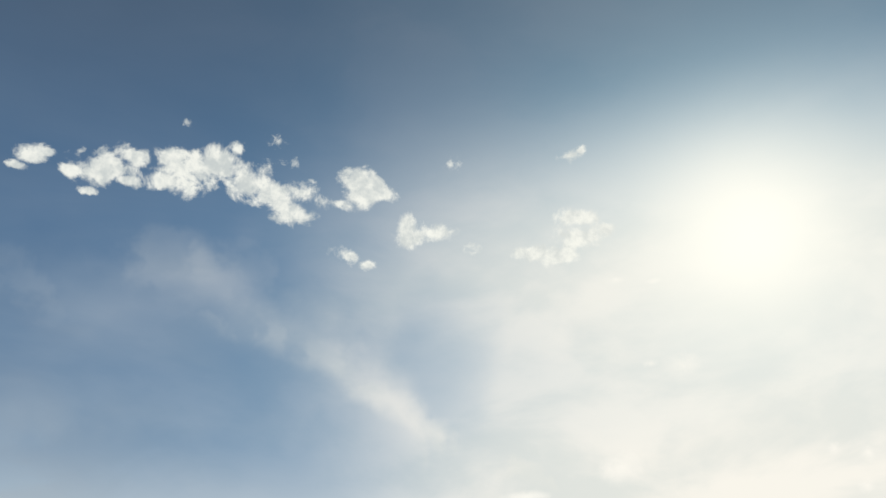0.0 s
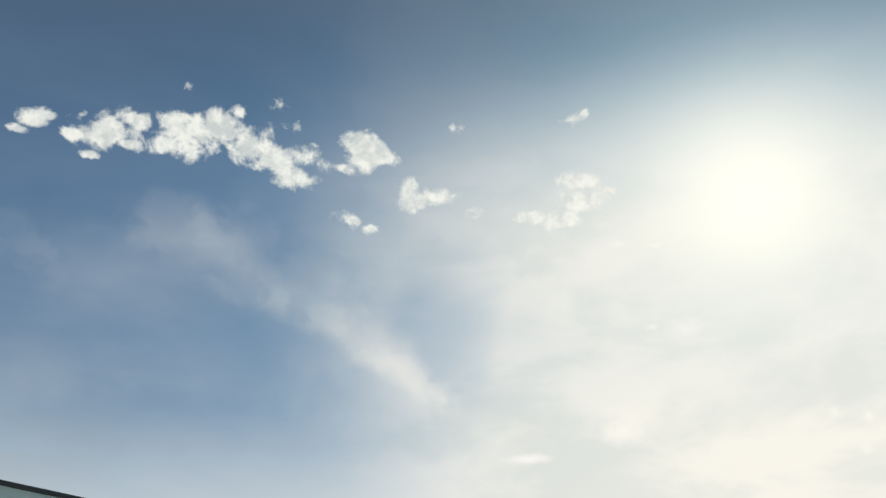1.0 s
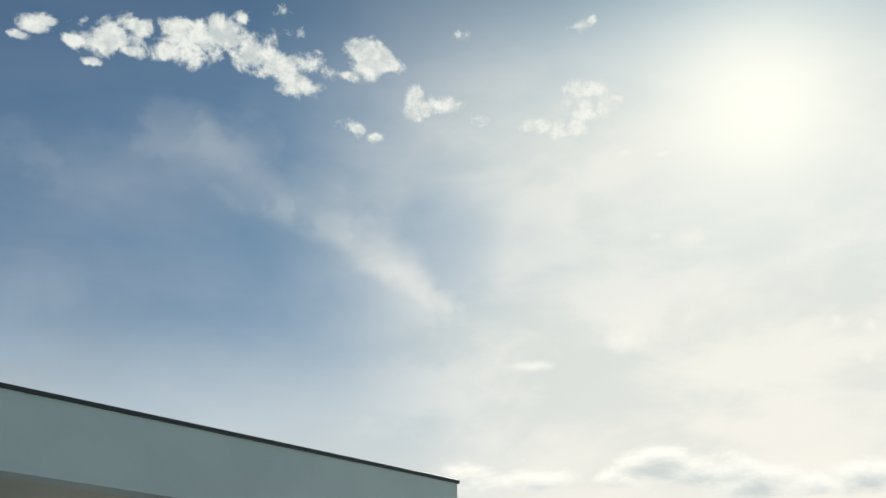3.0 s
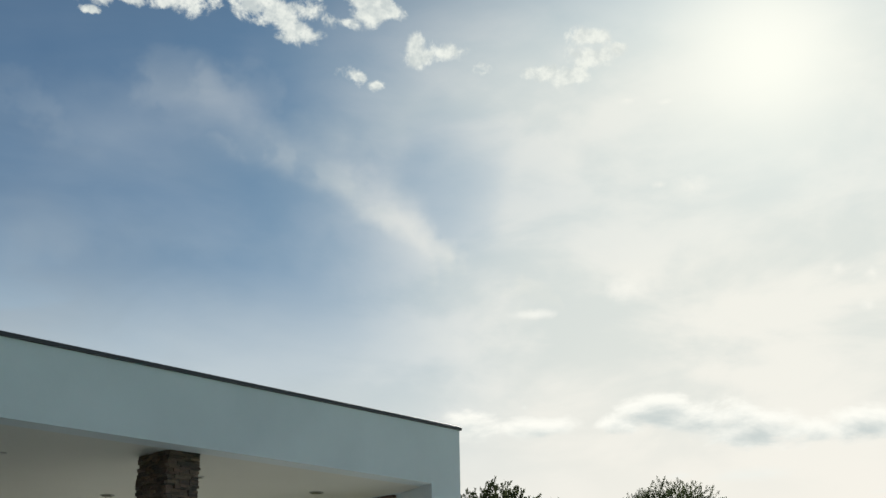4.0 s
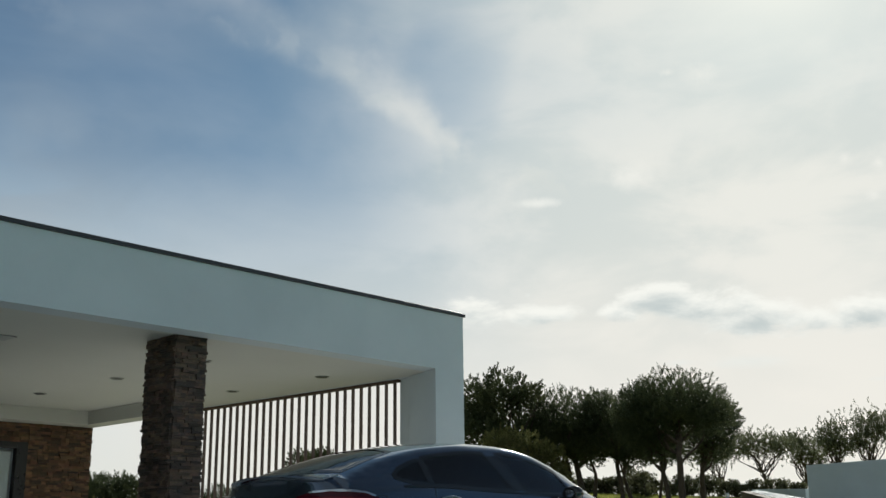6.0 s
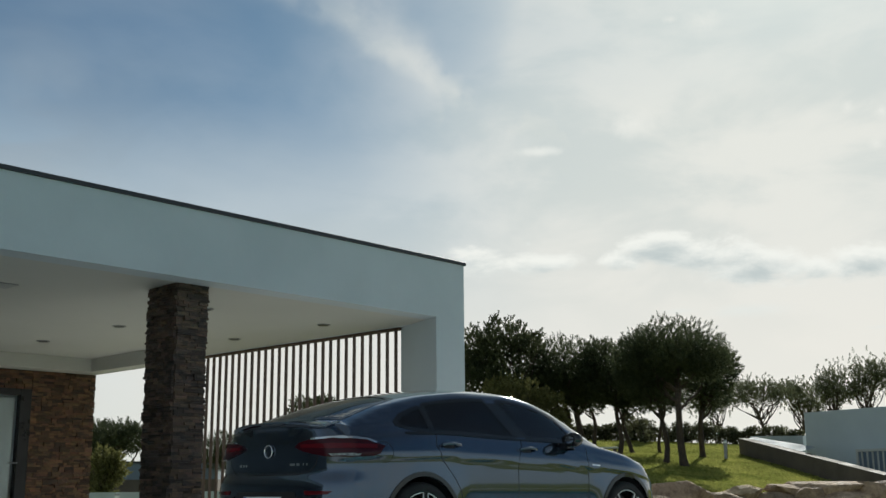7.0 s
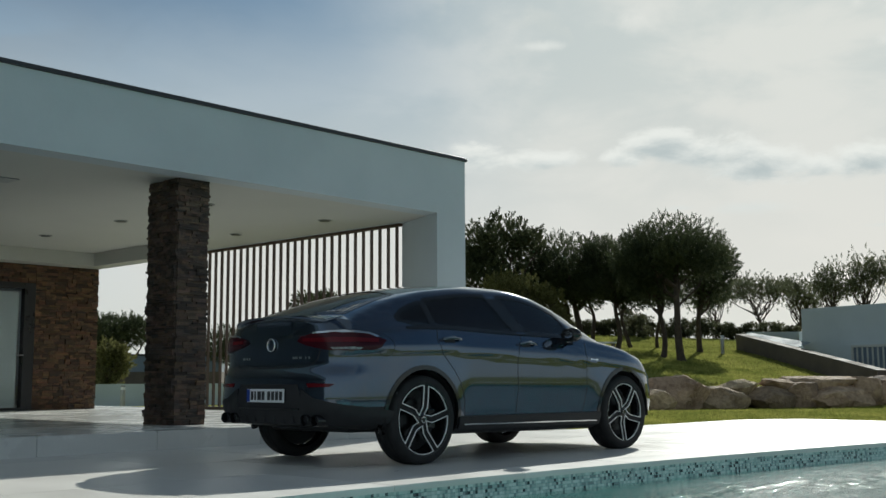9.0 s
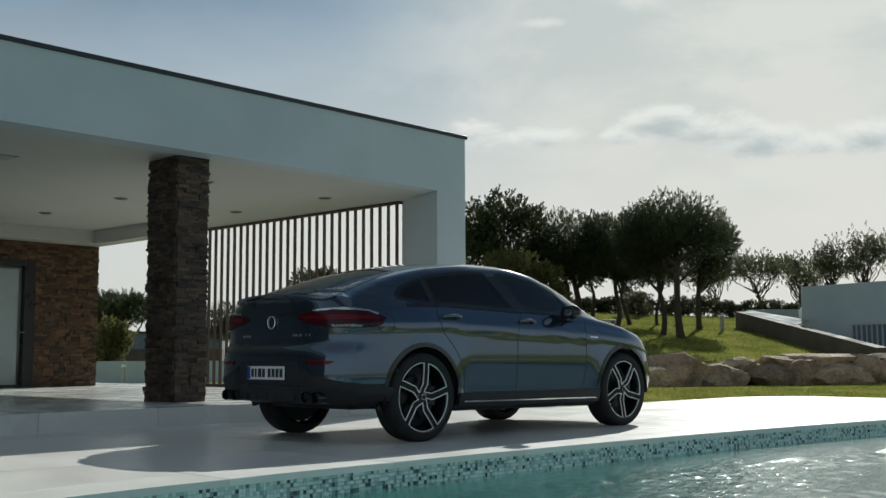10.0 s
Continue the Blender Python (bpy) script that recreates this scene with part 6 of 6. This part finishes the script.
# ---- low white garden building with its sloping parapet ----
def wall_strip(name, ends, bottoms, tops, thick, material, bm=None):
    (x0, y0), (x1, y1) = ends
    d = Vector((x1 - x0, y1 - y0)).normalized()
    nx, ny = -d.y * thick, d.x * thick
    bm = bm or bmesh.new()
    vs = [bm.verts.new(p) for p in ((x0, y0, bottoms[0]), (x1, y1, bottoms[1]), (x1, y1, tops[1]), (x0, y0, tops[0]),
                                    (x0 + nx, y0 + ny, bottoms[0]), (x1 + nx, y1 + ny, bottoms[1]), (x1 + nx, y1 + ny, tops[1]), (x0 + nx, y0 + ny, tops[0]))]
    for f in ((0, 1, 2, 3), (7, 6, 5, 4), (0, 4, 5, 1), (1, 5, 6, 2), (2, 6, 7, 3), (3, 7, 4, 0)):
        bm.faces.new([vs[i] for i in f])
    return bm


annex = tagged(empty("garden_building"), "low white rendered garden building with a flat roof", "building")
annex_front = [(36.33, 16.66), (34.0, 8.6)]
bm = wall_strip("wall", annex_front, (0.2, 0.2), (3.12, 3.12), 0.3, render_white)
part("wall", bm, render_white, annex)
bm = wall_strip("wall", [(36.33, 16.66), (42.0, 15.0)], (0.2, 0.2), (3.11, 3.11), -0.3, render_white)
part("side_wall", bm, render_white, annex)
bm = prism([(36.35, 16.6), (34.05, 8.7), (42.0, 6.5), (42.0, 15.0)], 3.0, 3.08)
part("roof", bm, render_white, annex)
win = Vector((annex_front[1][0] - annex_front[0][0], annex_front[1][1] - annex_front[0][1])).normalized()
out = Vector((win.y, -win.x)) if win.y * -1 < 0 else Vector((-win.y, win.x))
out = Vector((-abs(win.y), 0.0)) + Vector((0, abs(win.x)))
start = Vector(annex_front[0]) + win * 2.05


def on_annex(s, z, d):
    p = start + win * s + out.normalized() * d
    return (p.x, p.y, z)


window_thing = empty("window")
window_thing.parent = annex


def annex_box(s0, s1, z0, z1, d0, d1):
    bm = bmesh.new()
    v = [bm.verts.new(on_annex(s, z, d)) for d in (d0, d1) for s, z in ((s0, z0), (s1, z0), (s1, z1), (s0, z1))]
    for f in ((0, 1, 2, 3), (7, 6, 5, 4), (0, 4, 5, 1), (1, 5, 6, 2), (2, 6, 7, 3), (3, 7, 4, 0)):
        bm.faces.new([v[i] for i in f])
    return bm


part("pane", annex_box(0.06, 3.0, 0.95, 1.72, 0.004, 0.012), plain_blue, window_thing)
bm = annex_box(0.0, 0.08, 0.9, 1.80, 0.0, 0.06)
for b in (annex_box(0.08, 3.0, 1.72, 1.80, 0.0, 0.06),):
    me = bpy.data.meshes.new("tmp")
    b.to_mesh(me)
    bm.from_mesh(me)
    b.free()
part("window_frame", bm, soffit_white, window_thing)
for k in range(14):
    part("bar", annex_box(0.20 + 0.2 * k, 0.25 + 0.2 * k, 0.95, 1.72, 0.014, 0.05), soffit_white, window_thing)

parapet = tagged(empty("sloping_parapet"), "dark weathered retaining wall sloping down beside the garden building", "retaining wall")
A, B = (38.0, 19.7), (30.35, 11.45)
part("wall", wall_strip("wall", [A, B], (1.55, 0.2), (2.40, 0.93), -0.35, parapet_dark), parapet_dark, parapet)
C = (34.6, 16.05)
bm = bmesh.new()
vs = [bm.verts.new(p) for p in ((A[0], A[1], 2.402), (C[0], C[1], 1.752), (C[0] + 0.60, C[1] - 0.25, 1.90), (A[0] + 0.3, A[1] - 0.12, 2.45))]
bm.faces.new(vs)
bmesh.ops.solidify(bm, geom=bm.faces[:], thickness=0.05)
part("coping", bm, render_white, parapet, "pale sunlit sloping coping")
part("inner_wall", wall_strip("wall", [(A[0] + 2.1, A[1] + 1.0), (37.9, 17.5)], (1.4, 1.4), (2.57, 2.41), 0.2, render_white), render_white, parapet, "low white wall behind")

# ---- beyond the porch ----
bm = wall_strip("wall", [(13.6, 29.4), (27.0, 21.9 + 6.0)], (-0.1, -0.1), (0.64, 0.64), 0.25, render_white)
tagged(part("wall_garden", bm, render_white), "low white rendered garden wall beyond the porch", "wall", kind="structure")
house = tagged(empty("distant_house"), "distant blue-grey house with a dark lower storey", "house")
part("wall", wall_strip("wall", [(22.0, 43.0), (27.5, 38.5)], (-0.1, -0.1), (1.12, 1.12), 4.0, parapet_dark), parapet_dark, house, "dark lower storey")
part("upper_wall", wall_strip("wall", [(22.0, 43.02), (27.5, 38.52)], (1.12, 1.12), (1.78, 1.78), 3.9, plain_blue), plain_blue, house, "blue-grey upper storey")
part("roof", wall_strip("roof", [(21.8, 43.0), (27.7, 38.3)], (1.785, 1.785), (1.86, 1.86), 4.2, cap_metal), cap_metal, house)


# ---- a low white slab seat on the lawn ----
seat = tagged(empty("garden_bench", pose(33.1, 22.6, float(hill(33.1, 22.6)), 0, 0, -50)), "low white stone garden seat on the lawn", "bench")
part("seat_slab", box_bm(-0.32, -0.16, 0.13, 0.32, 0.16, 0.19, 0.02, 2), render_white, seat, smooth=True)
for dx in (-0.2, 0.2):
    part("seat_block", box_bm(dx - 0.06, -0.12, -0.05, dx + 0.06, 0.12, 0.13, 0.01), parapet_dark, seat)


# ---- grass ----
def build_grass():
    g = np.random.default_rng(9)
    cnt = 300000
    # a wedge of lawn between the terrace and the crest of the bank
    dist = 17 + 30 * g.random(cnt) ** 1.25
    az = np.radians(g.uniform(18, 46, cnt))
    x, y = dist * np.cos(az), dist * np.sin(az)
    ok = ~((x < 18.7) & (y < 9.5)) & ~((x < 13.1) & (y < 26.5))
    x, y = x[ok], y[ok]
    z = hill(x, y) - 0.01
    cnt = len(x)
    p = np.stack([x, y, z], 1)
    a = g.uniform(0, 2 * math.pi, cnt)
    wide = np.stack([np.cos(a), np.sin(a), np.zeros(cnt)], 1) * g.uniform(0.006, 0.014, cnt)[:, None]
    up = np.stack([g.normal(0, 0.02, cnt), g.normal(0, 0.02, cnt), g.uniform(0.02, 0.075, cnt)], 1)
    verts = np.stack([p - wide, p + wide, p + up], 1).reshape(-1, 3)
    me = bpy.data.meshes.new("grass")
    me.vertices.add(len(verts))
    me.vertices.foreach_set("co", verts.ravel())
    me.loops.add(cnt * 3)
    me.loops.foreach_set("vertex_index", np.arange(cnt * 3))
    me.polygons.add(cnt)
    me.polygons.foreach_set("loop_start", np.arange(cnt) * 3)
    me.update(calc_edges=True)
    me.materials.append(blade_mat)
    return tagged(new("grass", me), "short mown green grass blades on the lawn", "grass", kind="stuff")


build_grass()


# ---- many small pieces last ----
clad_pillar()
clad_wall()
build_near_tiles()
